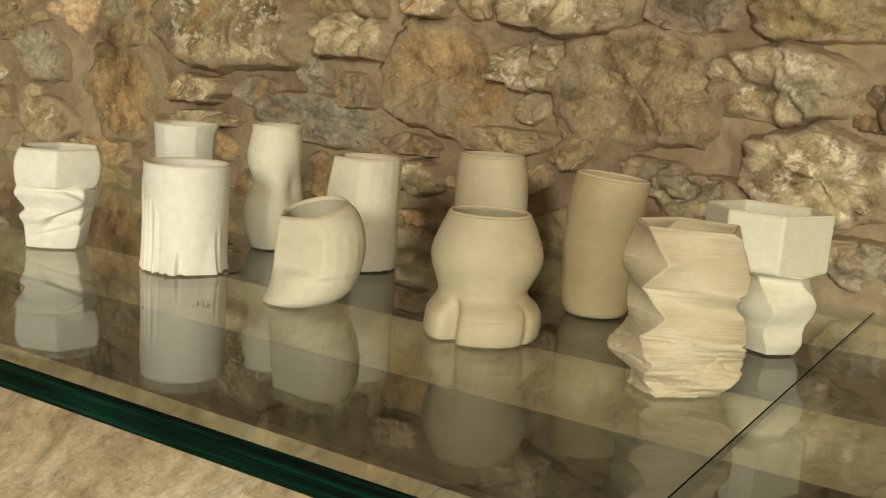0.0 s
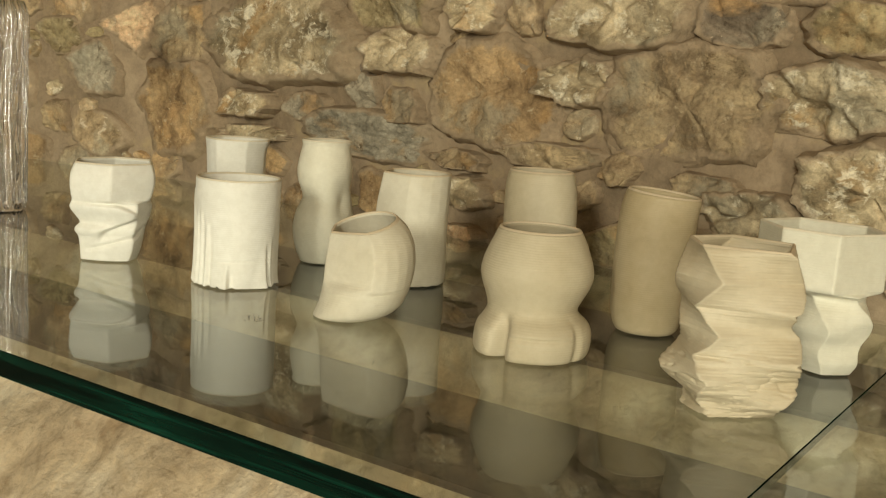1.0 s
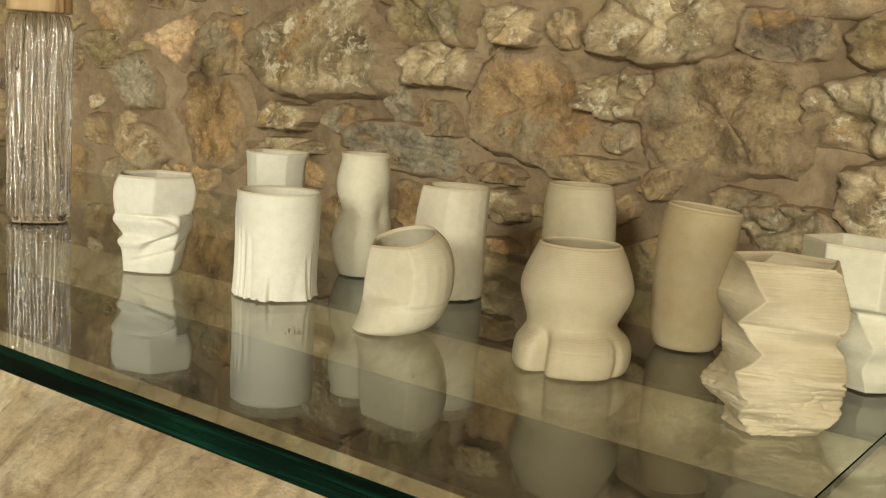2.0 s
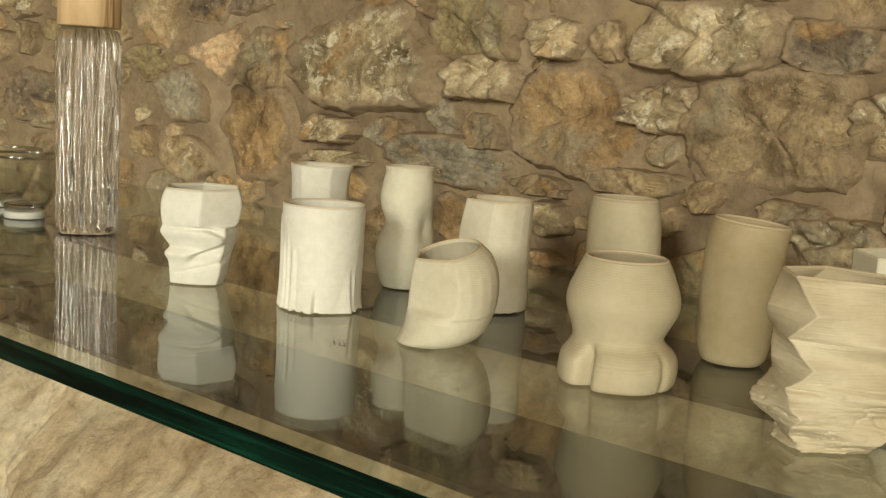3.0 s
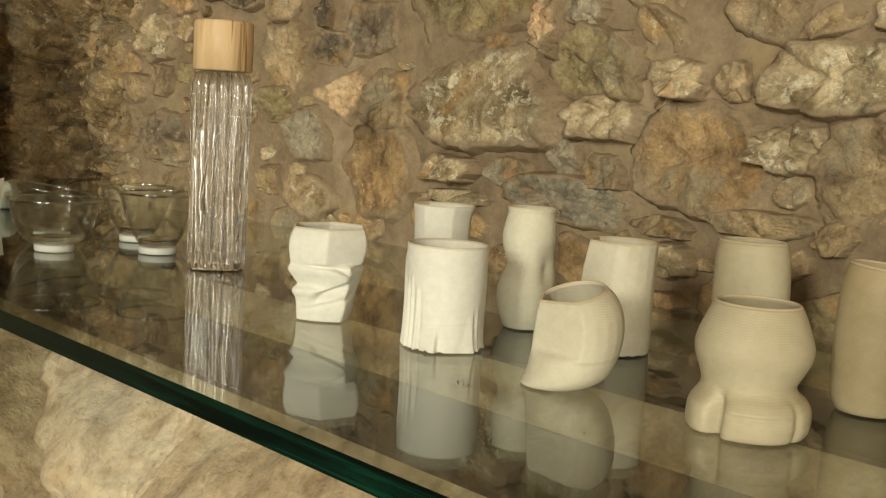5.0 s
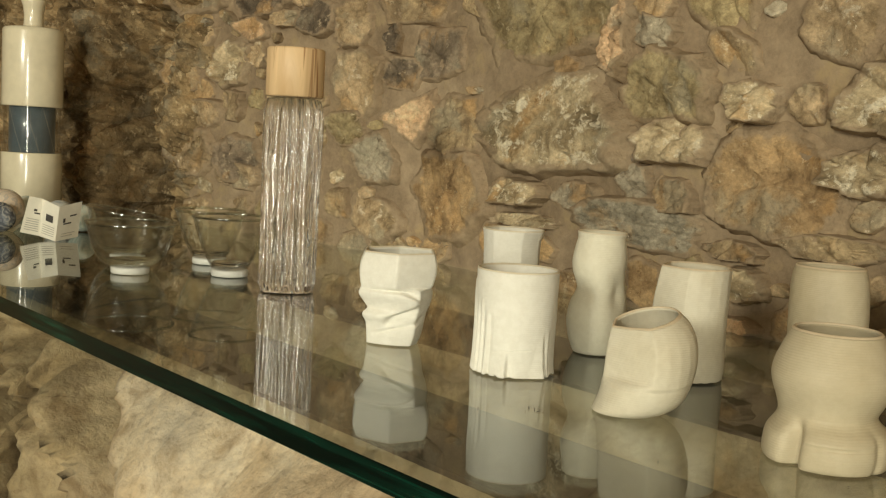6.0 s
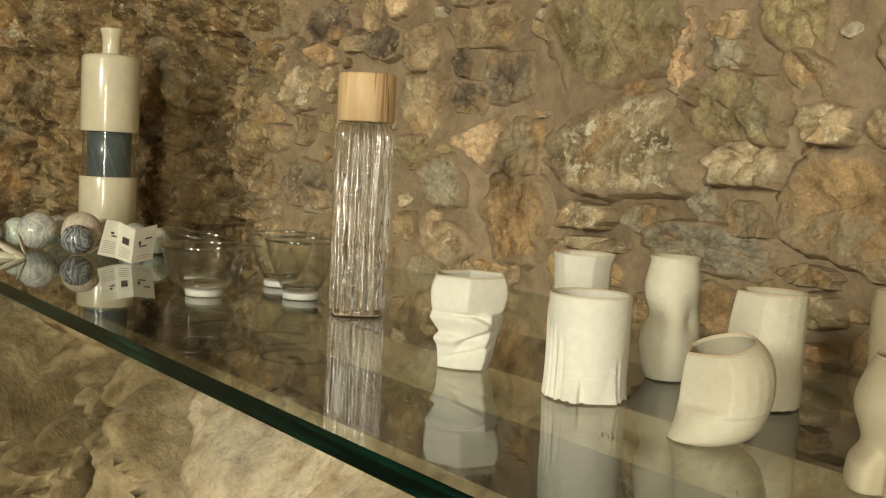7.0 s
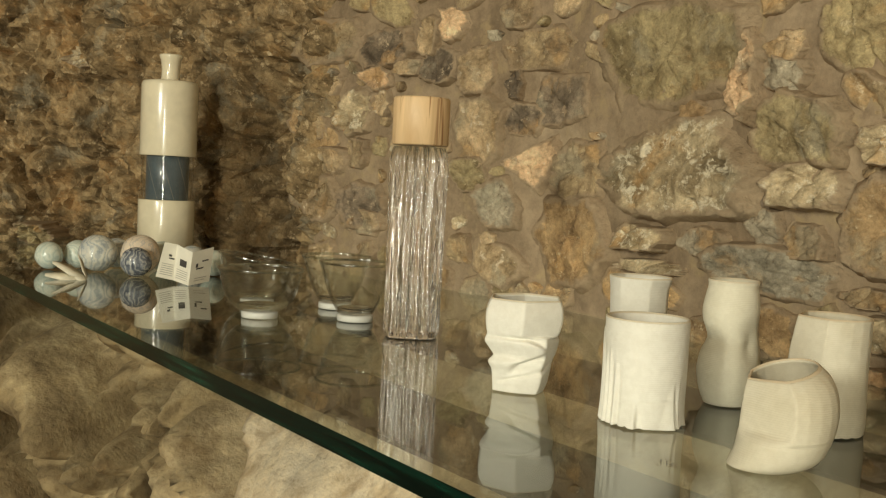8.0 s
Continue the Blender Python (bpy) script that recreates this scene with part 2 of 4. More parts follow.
def edge_mat():
    """The polished edge of thick glass: almost black green, its inner reflections painted as long lighter streaks."""
    m, nt, b = mat("green_glass_edge")
    mp = node(nt, "ShaderNodeMapping", Scale=(7, 7, 160))
    nt.links.new(obj_coord(nt), mp.inputs["Vector"])
    col = ramp(nt, noise_tex(nt, mp.outputs[0], 1.0, 5, 0.6, 0.5), (0.42, (0.0008, 0.006, 0.004)), (0.56, (0.002, 0.020, 0.012)), (0.72, (0.006, 0.060, 0.036)))
    nt.links.new(col, b.inputs["Base Color"])
    b.inputs["Roughness"].default_value = 0.2
    b.inputs["Specular IOR Level"].default_value = 0.2
    return m


EDGE = edge_mat()
STRIP = plain_mat("dark_support_strip", (0.035, 0.024, 0.017), 0.5, 0.3, 15)
PALE_WOOD = wood_mat("pale_wood", (0.62, 0.41, 0.21), (0.74, 0.53, 0.30))
GLAZE = plain_mat("glazed_cream_pottery", (0.79, 0.72, 0.53), 0.25, 0.08, 30, 0.8, 0.04)
SLATE = plain_mat("slate_blue_band", (0.095, 0.125, 0.145), 0.35, 0.25, 30, 0.5, 0.05)
WIRE = plain_mat("pale_thread", (0.45, 0.40, 0.30), 0.5, 0.1, 40)
WAX = plain_mat("white_wax", (0.66, 0.655, 0.60), 0.45, 0.06, 40)
PAPER = plain_mat("white_card", (0.80, 0.77, 0.66), 0.7, 0.06, 50)
INK = plain_mat("dark_print", (0.06, 0.055, 0.05), 0.7, 0.2, 50)
STRAW = plain_mat("pale_straw", (0.76, 0.70, 0.54), 0.7, 0.2, 60)
PLASTER = plain_mat("room_plaster", (0.34, 0.265, 0.18), 0.9, 0.12, 3)
FLOOR = plain_mat("floor_stone", (0.27, 0.21, 0.145), 0.8, 0.25, 6)
MORTAR, ROCK = mortar_mat(), rock_mat()
CRUMBLE = stone_mat("crumbling_rock", (0.33, 0.245, 0.135), (0.20, 0.145, 0.078), (0.50, 0.40, 0.25), 0.58, mortared=False)


# ---- building helpers ----
def obj(name, bm, material, parent=None, label="", smooth=True):
    me = bpy.data.meshes.new(name)
    bmesh.ops.recalc_face_normals(bm, faces=bm.faces)
    if bm.calc_volume(signed=True) < 0:
        bmesh.ops.reverse_faces(bm, faces=bm.faces)
    bm.to_mesh(me)
    bm.free()
    for mm in material if isinstance(material, (list, tuple)) else [material]:
        me.materials.append(mm)
    if smooth:
        me.polygons.foreach_set("use_smooth", [True] * len(me.polygons))
    ob = new(name, me)
    if parent:
        ob.parent = parent
    if label:
        ob["label"] = label
    return ob


part = obj


def thing(name, x, y, z, rz, label, category, group="", kind=""):
    ob = new(name)
    ob.empty_display_size = 0.02
    ob.matrix_world = pose(x, y, z, 0, 0, rz)
    return tagged(ob, label, category, group, kind)


def box(bm, x0, y0, z0, x1, y1, z1):
    vs = [bm.verts.new((x, y, z)) for z in (z0, z1) for x, y in ((x0, y0), (x1, y0), (x1, y1), (x0, y1))]
    for f in ((3, 2, 1, 0), (4, 5, 6, 7), (0, 1, 5, 4), (1, 2, 6, 5), (2, 3, 7, 6), (3, 0, 4, 7)):
        bm.faces.new([vs[i] for i in f])


def box_ob(name, x0, y0, z0, x1, y1, z1, material, parent=None, label="", bevel=0.0):
    bm = bmesh.new()
    box(bm, x0, y0, z0, x1, y1, z1)
    if bevel:
        bmesh.ops.bevel(bm, geom=bm.edges[:], offset=bevel, segments=2, affect="EDGES")
    return obj(name, bm, material, parent, label, smooth=False)


def rings(bm, loops, closed_ends=(True, True)):
    """Skins a list of vertex rings, all of one length."""
    rows = [[bm.verts.new(p) for p in lp] for lp in loops]
    n = len(rows[0])
    for a, b in zip(rows, rows[1:]):
        for i in range(n):
            bm.faces.new((a[i], a[(i + 1) % n], b[(i + 1) % n], b[i]))
    for end, row in zip(closed_ends, (rows[0], rows[-1])):
        if end:
            bm.faces.new(row)
    return rows


def interp(table, u):
    """Smooth reading of a table of (u, value)."""
    for (a, va), (b, vb) in zip(table, table[1:]):
        if u <= b:
            k = (u - a) / (b - a)
            i = table.index((a, va))
            pa, pv = table[i - 1] if i else (2 * a - b, 2 * va - vb)
            qa, qv = table[i + 2] if i + 2 < len(table) else (2 * b - a, 2 * vb - va)
            m0, m1 = (vb - pv) / (b - pa) * (b - a), (qv - va) / (qa - a) * (b - a)
            k2, k3 = k * k, k * k * k
            return (2 * k3 - 3 * k2 + 1) * va + (k3 - 2 * k2 + k) * m0 + (3 * k2 - 2 * k3) * vb + (k3 - k2) * m1
    return table[-1][1]


def vessel(height, radius, centre, wall=0.0022, n=112, rows=64, rim_tilt=0.0, foot=0.004, tilt_back=0.0):
    """A hollow vessel: radius(th, u) and centre(u) shape it from base (u=0) to rim (u=1)."""
    def ring(u, inset, dz=0.0):
        cx, cy = centre(u)
        out = []
        for i in range(n):
            th = 2 * math.pi * i / n
            r = max(0.001, radius(th, u) - inset)
            x, y = cx + r * math.cos(th), cy + r * math.sin(th)
            out.append((x, y, u * height + dz + (rim_tilt * (x - cx) + tilt_back * (y - cy)) * u * u))
        return out
    loops = [ring(0, 0.003), ring(0.004, 0.0006)]
    loops += [ring(0.012 + 0.988 * k / rows, 0) for k in range(rows)]
    loops += [ring(1, 0.0002), ring(1, wall * 0.4, 0.0005), ring(1, wall * 0.8, 0.0002)]
    inner = [ring(1 - (1 - foot / height) * k / (rows // 2), wall) for k in range(1, rows // 2 + 1)]
    bm = bmesh.new()
    rings(bm, loops + inner)
    return bm


def polygon(th, sides, turn, sharp):
    """Radius factor of a rounded polygon, 1 at the corners."""
    a = (th - turn) % (2 * math.pi / sides) - math.pi / sides
    flat = math.cos(math.pi / sides) / math.cos(a)
    return 1 + (flat - 1) * sharp


# ---- the stone walls ----
PLAN = ((3.2, 0.681), (-0.7, 1.175), (-1.36, 1.06), (-1.78, 0.78), (-2.4, 0.0))


def wall_at(s):
    """Point and outward normal on the plan of the wall, s metres along it from its right end."""
    for (ax, ay), (bx, by) in zip(PLAN, PLAN[1:]):
        d = math.hypot(bx - ax, by - ay)
        if s <= d or (bx, by) == PLAN[-1]:
            tx, ty = (bx - ax) / d, (by - ay) / d
            return Vector((ax + tx * s, ay + ty * s, 0)), Vector((-ty, tx, 0)) * 1.0, Vector((tx, ty, 0))
        s -= d


def s_of(x):
    s = 0
    for (ax, ay), (bx, by) in zip(PLAN, PLAN[1:]):
        d = math.hypot(bx - ax, by - ay)
        if x >= bx:
            return s + d * (ax - x) / (ax - bx)
        s += d
    return s


LENGTH = sum(math.dist(a, b) for a, b in zip(PLAN, PLAN[1:]))


def wall_normal(s):
    a, b = wall_at(max(0, s - 0.08))[0], wall_at(min(LENGTH, s + 0.08))[0]
    t = (b - a).normalized()
    n = Vector((t.y, -t.x, 0))
    return n if n.dot(Vector((0.3, -1, 0))) > 0 else -n


def build_mortar():
    step = 0.014
    end = s_of(-1.27)
    ns, nz = int(end / step), int(1.35 / step)
    bm = bmesh.new()
    grid = []
    for i in range(ns + 1):
        s = end * i / ns
        p, n = wall_at(s)[0], wall_normal(s)
        row = []
        for k in range(nz + 1):
            z = 0.86 + 1.35 * k / nz
            q = Vector((p.x * 1.0, p.y, z))
            d = 0.005 * noise.noise(q * 7) + 0.003 * noise.noise(q * 24) + 0.0015 * noise.noise(q * 70)
            row.append(bm.verts.new(q + n * d))
        grid.append(row)
    for a, b in zip(grid, grid[1:]):
        for k in range(nz):
            bm.faces.new((a[k], b[k], b[k + 1], a[k + 1]))
    return bm


wall_back = obj("wall_back", build_mortar(), MORTAR)
tagged(wall_back, "rubble stone wall with brown lime mortar", "wall", kind="structure")
PLACED = []


def stone(x, z, w, h, kind, seed, proud=0.011, s=None, corner=3.0, turn=0.0, fine=True, shape=None):
    """One wall stone: an uneven slab of about w by h, its face proud of the mortar."""
    rnd = random.Random(seed)
    s = s_of(x) if s is None else s
    p, n = wall_at(s)[0], wall_normal(s)
    t = Vector((-n.y, n.x, 0))
    m = 84 if fine else 40
    off = Vector((rnd.uniform(-50, 50), rnd.uniform(-50, 50), rnd.uniform(-50, 50)))
    bm = bmesh.new()
    loops = []
    outline = []
    k = rnd.randint(6, 9)
    knots = []
    for i in range(k):
        th = 2 * math.pi * (i + rnd.uniform(-0.3, 0.3)) / k
        c, sn = math.cos(th), math.sin(th)
        r = (abs(c) ** corner + abs(sn) ** corner) ** (-1 / corner) * rnd.uniform(0.9, 1.14)
        knots.append((th, r * c, r * sn))
    if shape:
        knots = sorted((math.atan2(b, a) % (2 * math.pi), a, b) for a, b in shape)
    knots.append((knots[0][0] + 2 * math.pi, knots[0][1], knots[0][2]))
    for i in range(m):
        th = knots[0][0] + 2 * math.pi * i / m
        for (t0, x0, y0), (t1, x1, y1) in zip(knots, knots[1:]):
            if t0 <= th <= t1:
                f = (th - t0) / (t1 - t0)
                a, b = x0 + (x1 - x0) * f, y0 + (y1 - y0) * f
                break
        g = 1 + 0.10 * noise.noise(off + Vector((a, b, 0)) * 2.2) + 0.07 * noise.noise(off + Vector((a, b, 3)) * 6)
        a, b = a * g * w / 2, b * g * h / 2
        outline.append((a * math.cos(turn) - b * math.sin(turn), a * math.sin(turn) + b * math.cos(turn)))
    gx, gy = rnd.uniform(-0.8, 0.8), rnd.uniform(-0.7, 0.7)
    faces = (0.93, 0.86, 0.78, 0.68, 0.58, 0.47, 0.36, 0.25, 0.14, 0.06) if fine else (0.9, 0.72, 0.5, 0.28, 0.1)
    steps = ((1.10, -0.03), (1.06, 0.04), (1.0, 0.45), (0.96, 0.82)) + tuple((v, 1.0) for v in faces)
    shares = [f for f, d in steps]
    for f, d in steps:
        lp = []
        for a, b in outline:
            q = Vector((a * f, b * f, 0))
            e = 0.0
            if d > 0:
                e = 0.6 * noise.noise(off + q * 20) + 0.45 * noise.noise(off + q * 55) + 0.30 * noise.noise(off + q * 130)
                e -= 0.5 * max(0, 0.12 - abs(noise.noise(off + q * 30 + Vector((9, 0, 0))))) / 0.12
                e = proud * d * (1 + e + gx * q.x / w * 2 + gy * q.y / h * 2)
            else:
                e = d
            jit = 1 + (0.03 * noise.noise(off + q * 160) if f > 0.9 else 0)
            lp.append(Vector((q.x * jit, q.y * jit, e)))
        loops.append(lp)
    rings(bm, loops, (False, True))
    ob = obj("stone", bm, STONE[kind], wall_back)
    lap = ob.data.attributes.new("lap", "FLOAT", "POINT")
    lap.data.foreach_set("value", [0.62 * min(1.0, w / 0.07) * max(0.0, (f - 0.45) / 0.55) ** 1.5 for f in shares for _ in range(m)])
    up = Vector((0, 0, 1))
    ob.matrix_basis = Matrix.Translation((p.x, p.y, z)) @ Matrix((t, up, n)).transposed().to_4x4()
    PLACED.append((s, z, w, h))
    return ob


stone(-0.740, 1.214, 0.119, 0.088, "peach", 1, shape=((-1, 0), (0.85, 1.05), (1.05, 0.45), (0.3, -1.05), (-0.3, -0.6)))
stone(-0.810, 1.148, 0.111, 0.082, "grey", 2)
stone(-0.853, 1.266, 0.123, 0.122, "tan", 3)
stone(-0.860, 1.364, 0.087, 0.082, "tan", 4)
stone(-0.761, 1.281, 0.089, 0.061, "dark", 5)
stone(-0.682, 1.310, 0.147, 0.080, "dark", 6)
stone(-0.781, 1.335, 0.046, 0.046, "dark", 7)
stone(-0.716, 1.389, 0.201, 0.075, "brown", 8)
stone(-0.921, 1.442, 0.074, 0.060, "peach", 9)
stone(-0.980, 1.423, 0.063, 0.073, "tan", 10)
stone(-0.949, 1.372, 0.095, 0.063, "dark", 11)
stone(-1.020, 1.372, 0.064, 0.030, "tan", 12)
stone(-1.109, 1.358, 0.074, 0.042, "peach", 13)
stone(-1.091, 1.312, 0.055, 0.046, "tan", 14)
stone(-1.159, 1.294, 0.096, 0.091, "light", 15, 0.017)
stone(-1.298, 1.274, 0.123, 0.073, "rust", 16)
stone(-1.082, 1.410, 0.141, 0.077, "dark", 17)
stone(-1.255, 1.433, 0.192, 0.097, "brown", 18)
stone(-1.137, 1.129, 0.141, 0.090, "dark", 19)
stone(-1.266, 1.134, 0.171, 0.091, "tan", 20)
stone(-1.244, 1.207, 0.132, 0.056, "tan", 21)
stone(-1.153, 1.224, 0.078, 0.058, "brown", 22)
stone(-0.871, 1.192, 0.091, 0.067, "olive", 23)
stone(-1.134, 1.098, 0.122, 0.050, "tan", 24)
stone(-0.883, 1.070, 0.046, 0.052, "brown", 25)
stone(-0.645, 1.103, 0.201, 0.139, "rust", 26)
stone(-0.626, 1.208, 0.148, 0.091, "brown", 27)
stone(-0.421, 1.211, 0.318, 0.147, "light", 28, 0.017)
stone(-0.438, 1.356, 0.323, 0.140, "olive", 29)
stone(-0.308, 1.321, 0.067, 0.101, "peach", 30, 0.020, shape=((0.35, 1.1), (0.75, 0.8), (1.0, -0.75), (0.4, -1.1), (-1.1, -0.7), (-0.2, 0.1)))
stone(-0.245, 1.351, 0.058, 0.035, "tan", 31)
stone(-0.244, 1.317, 0.075, 0.046, "grey", 32)
stone(-0.226, 1.255, 0.141, 0.086, "olive", 33)
stone(-0.203, 1.196, 0.120, 0.055, "light", 34, 0.017)
stone(-0.271, 1.181, 0.036, 0.039, "dark", 35)
stone(-0.257, 1.147, 0.054, 0.046, "grey", 36)
stone(-0.198, 1.135, 0.074, 0.043, "rust", 37)
stone(-0.480, 1.119, 0.134, 0.039, "light", 38, 0.017)
stone(-0.357, 1.121, 0.096, 0.037, "grey", 39)
stone(-0.453, 1.082, 0.127, 0.020, "light", 40, 0.017)
stone(-0.258, 1.098, 0.223, 0.059, "blue", 41)
stone(-0.145, 1.360, 0.107, 0.104, "olive", 42)
stone(-0.065, 1.154, 0.174, 0.117, "rust", 43)
stone(0.039, 1.174, 0.092, 0.049, "light", 44, 0.017)
stone(-0.099, 1.239, 0.068, 0.044, "light", 45, 0.017)
stone(-0.032, 1.235, 0.040, 0.041, "tan", 46)
stone(0.081, 1.238, 0.169, 0.070, "light", 47, 0.017)
stone(0.157, 1.158, 0.185, 0.113, "brown", 48)
stone(0.015, 1.099, 0.128, 0.028, "brown", 49)
stone(-0.113, 1.083, 0.083, 0.024, "brown", 50)
stone(0.095, 1.094, 0.046, 0.031, "brown", 51)
stone(0.201, 1.233, 0.090, 0.047, "dark", 52)
stone(0.317, 1.229, 0.136, 0.047, "olive", 53)
stone(0.289, 1.171, 0.133, 0.064, "light", 54, 0.017)
stone(0.332, 1.099, 0.142, 0.077, "light", 55, 0.017)
stone(0.368, 1.159, 0.037, 0.041, "dark", 56)
stone(0.228, 1.069, 0.098, 0.047, "light", 57, 0.017)
stone(0.183, 1.089, 0.074, 0.022, "brown", 58)
stone(0.374, 1.035, 0.062, 0.049, "grey", 59)
stone(-0.095, 1.049, 0.072, 0.035, "light", 60, 0.017)
stone(-0.097, 1.005, 0.059, 0.021, "peach", 61)


def filler(s0, s1, z0, z1, tries, wmin, wmax, kinds, seed, proud, gap):
    """Smaller stones set at random where the wall is still bare."""
    rnd = random.Random(seed)
    for k in range(tries):
        s, z = rnd.uniform(s0, s1), rnd.uniform(z0, z1)
        w = rnd.uniform(wmin, wmax)
        h = w * rnd.uniform(0.45, 0.95)
        if all(abs(s - a) > (w + c) / 2 * gap or abs(z - b) > (h + d) / 2 * gap for a, b, c, d in PLACED):
            stone(0, z, w, h, rnd.choice(kinds), seed * 1000 + k, proud * rnd.uniform(0.7, 1.4), s=s, turn=rnd.uniform(-0.5, 0.5), fine=False)


filler(s_of(0.9), s_of(-1.25), 1.0, 1.62, 1800, 0.05, 0.12, ("tan", "brown", "rust", "brown", "olive"), 5, 0.008, 0.84)
filler(s_of(0.9), s_of(-1.25), 1.0, 1.62, 1500, 0.02, 0.05, ("tan", "brown", "light", "grey", "olive"), 9, 0.007, 0.90)


def build_left():
    """The crumbling rock face beyond the corner: chunks parted by deep cracks."""
    step = 0.0085
    s0 = s_of(-1.20)
    ns, nz = int((LENGTH - s0) / step), int(0.95 / step)
    bm = bmesh.new()
    grid = []
    for i in range(ns + 1):
        s = s0 + (LENGTH - s0) * i / ns
        p, n = wall_at(s)[0], wall_normal(s)
        row = []
        for k in range(nz + 1):
            z = 0.93 + 0.95 * k / nz
            q = Vector((p.x, p.y, z))
            w = q + 0.035 * Vector((noise.noise(q * 9), noise.noise(q * 9 + Vector((7, 0, 0))), noise.noise(q * 9 + Vector((0, 7, 0)))))
            chunk = 0.0
            for scale, amp in ((7.5, 0.040), (17, 0.020), (36, 0.009)):
                dist, pts = noise.voronoi(Vector((w.x, w.y, w.z * 1.35)) * scale)
                gap = min(1.0, (dist[1] - dist[0]) * 3.2)
                chunk += amp * (gap ** 0.6 - 0.6) + amp * 0.9 * noise.noise(pts[0] * 3.7)
            chunk += 0.006 * noise.noise(q * 60) + 0.003 * noise.noise(q * 150)
            near = min(1.0, i / 8)
            wander = p.x + 1.40 + 0.03 * noise.noise(Vector((3, 0, z * 7))) + 0.012 * noise.noise(q * 30)
            cleft = 0.16 * math.exp(-(wander / 0.05) ** 2) * min(1.0, max(0.0, (1.42 - z) / 0.18))
            row.append(bm.verts.new(q + n * (-0.012 + 0.024 * near + (chunk - cleft) * near)))
        grid.append(row)
    for a, b in zip(grid, grid[1:]):
        for k in range(nz):
            bm.faces.new((a[k], b[k], b[k + 1], a[k + 1]))
    return bm


wall_left = obj("wall_left", build_left(), CRUMBLE, smooth=False)
tagged(wall_left, "crumbling brown rubble rock wall with deep cracks", "wall", kind="structure")
stone(-1.83, 1.022, 0.125, 0.055, "olive", 91, 0.06, corner=6.0)
stone(-1.76, 1.41, 0.09, 0.07, "light", 92, 0.04)


def build_rock():
    step = 0.011
    ns, nz = int(LENGTH / step), int(0.98 / step)
    bm = bmesh.new()
    grid = []
    for i in range(ns + 1):
        s = LENGTH * i / ns
        p, n = wall_at(s)[0], wall_normal(s)
        row = []
        for k in range(nz + 1):
            z = 0.98 * k / nz
            q = Vector((p.x, p.y, z))
            out = 0.02 + 0.36 * min(1, max(0, (0.97 - z) / 0.3)) ** 0.7
            left = max(0, min(1, (-0.85 - p.x) / 0.35))
            slope = q + Vector((0.45 * z, 0, -0.3 * p.x))
            d = 0.05 * noise.noise(slope * 3.1) + 0.028 * noise.noise(slope * 8) + 0.01 * noise.noise(q * 22) + 0.006 * noise.noise(q * 60) + 0.003 * noise.noise(q * 130)
            rid = abs(noise.noise(Vector((p.x * 5 + z * 4.5, p.y * 4, z * 1.5)) * 1.1))
            d -= left * 0.13 * max(0, 0.20 - rid) / 0.20
            if left > 0:
                dist, pts = noise.voronoi(Vector((p.x + 0.4 * z, p.y, z * 0.8 - 0.3 * p.x)) * 5.5 + 0.25 * noise.noise_vector(q * 6))
                d += left * (0.075 * (min(1.0, (dist[1] - dist[0]) * 2.6) ** 0.6 - 0.7) + 0.03 * noise.noise(pts[0] * 3))
            fade = min(1, max(0, (0.98 - z) / 0.08))
            row.append(bm.verts.new(q + n * (out + d * fade * (1 + 0.8 * left))))
        grid.append(row)
    for a, b in zip(grid, grid[1:]):
        for k in range(nz):
            bm.faces.new((a[k], b[k], b[k + 1], a[k + 1]))
    return bm


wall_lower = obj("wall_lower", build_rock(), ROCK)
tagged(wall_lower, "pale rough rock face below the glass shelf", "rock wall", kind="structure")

# ---- the room behind the camera ----
floor = box_ob("floor", -3.2, -4.0, -0.1, 3.2, 1.6, 0.0, FLOOR)
tagged(floor, "worn stone floor of the room", "floor", kind="structure")
ceiling = box_ob("ceiling", -3.2, -4.0, 3.0, 3.2, 1.6, 3.1, PLASTER)
tagged(ceiling, "pale plaster ceiling", "ceiling", kind="structure")
tagged(box_ob("wall_west", -3.3, -4.0, 0, -3.2, 1.6, 3.0, PLASTER), "plain plastered side wall", "wall", kind="structure")
# unseen wall; its tall gap is added to hold the slit lamp
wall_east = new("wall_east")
tagged(wall_east, "plastered side wall with a tall opening added for light", "wall", kind="structure")
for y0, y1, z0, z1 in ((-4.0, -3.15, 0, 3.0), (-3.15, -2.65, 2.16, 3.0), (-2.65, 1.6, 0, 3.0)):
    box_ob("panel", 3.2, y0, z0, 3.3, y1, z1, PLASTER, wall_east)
tagged(box_ob("wall_behind", -3.2, 1.5, 0, 3.2, 1.6, 3.0, PLASTER), "plain wall behind the rubble face", "wall", kind="structure")
wall_front = new("wall_front")
tagged(wall_front, "plastered wall with a window opening", "wall", kind="structure")
for x0, x1, z0, z1 in ((-3.2, 1.22, 0, 3.0), (1.22, 1.98, 0, 1.88), (1.22, 1.98, 2.72, 3.0), (1.98, 3.2, 0, 3.0)):
    box_ob("panel", x0, -4.0, z0, x1, -3.85, z1, PLASTER, wall_front)

# ---- the glass shelf ----
SHELF, THICK, FRONT, SEAM = 1.0, 0.016, 0.5, 0.385
glass_shelf = thing("glass_shelf", 0, 0, 0, 0, "thick greenish glass shelf let into the stone wall", "shelf", kind="structure")


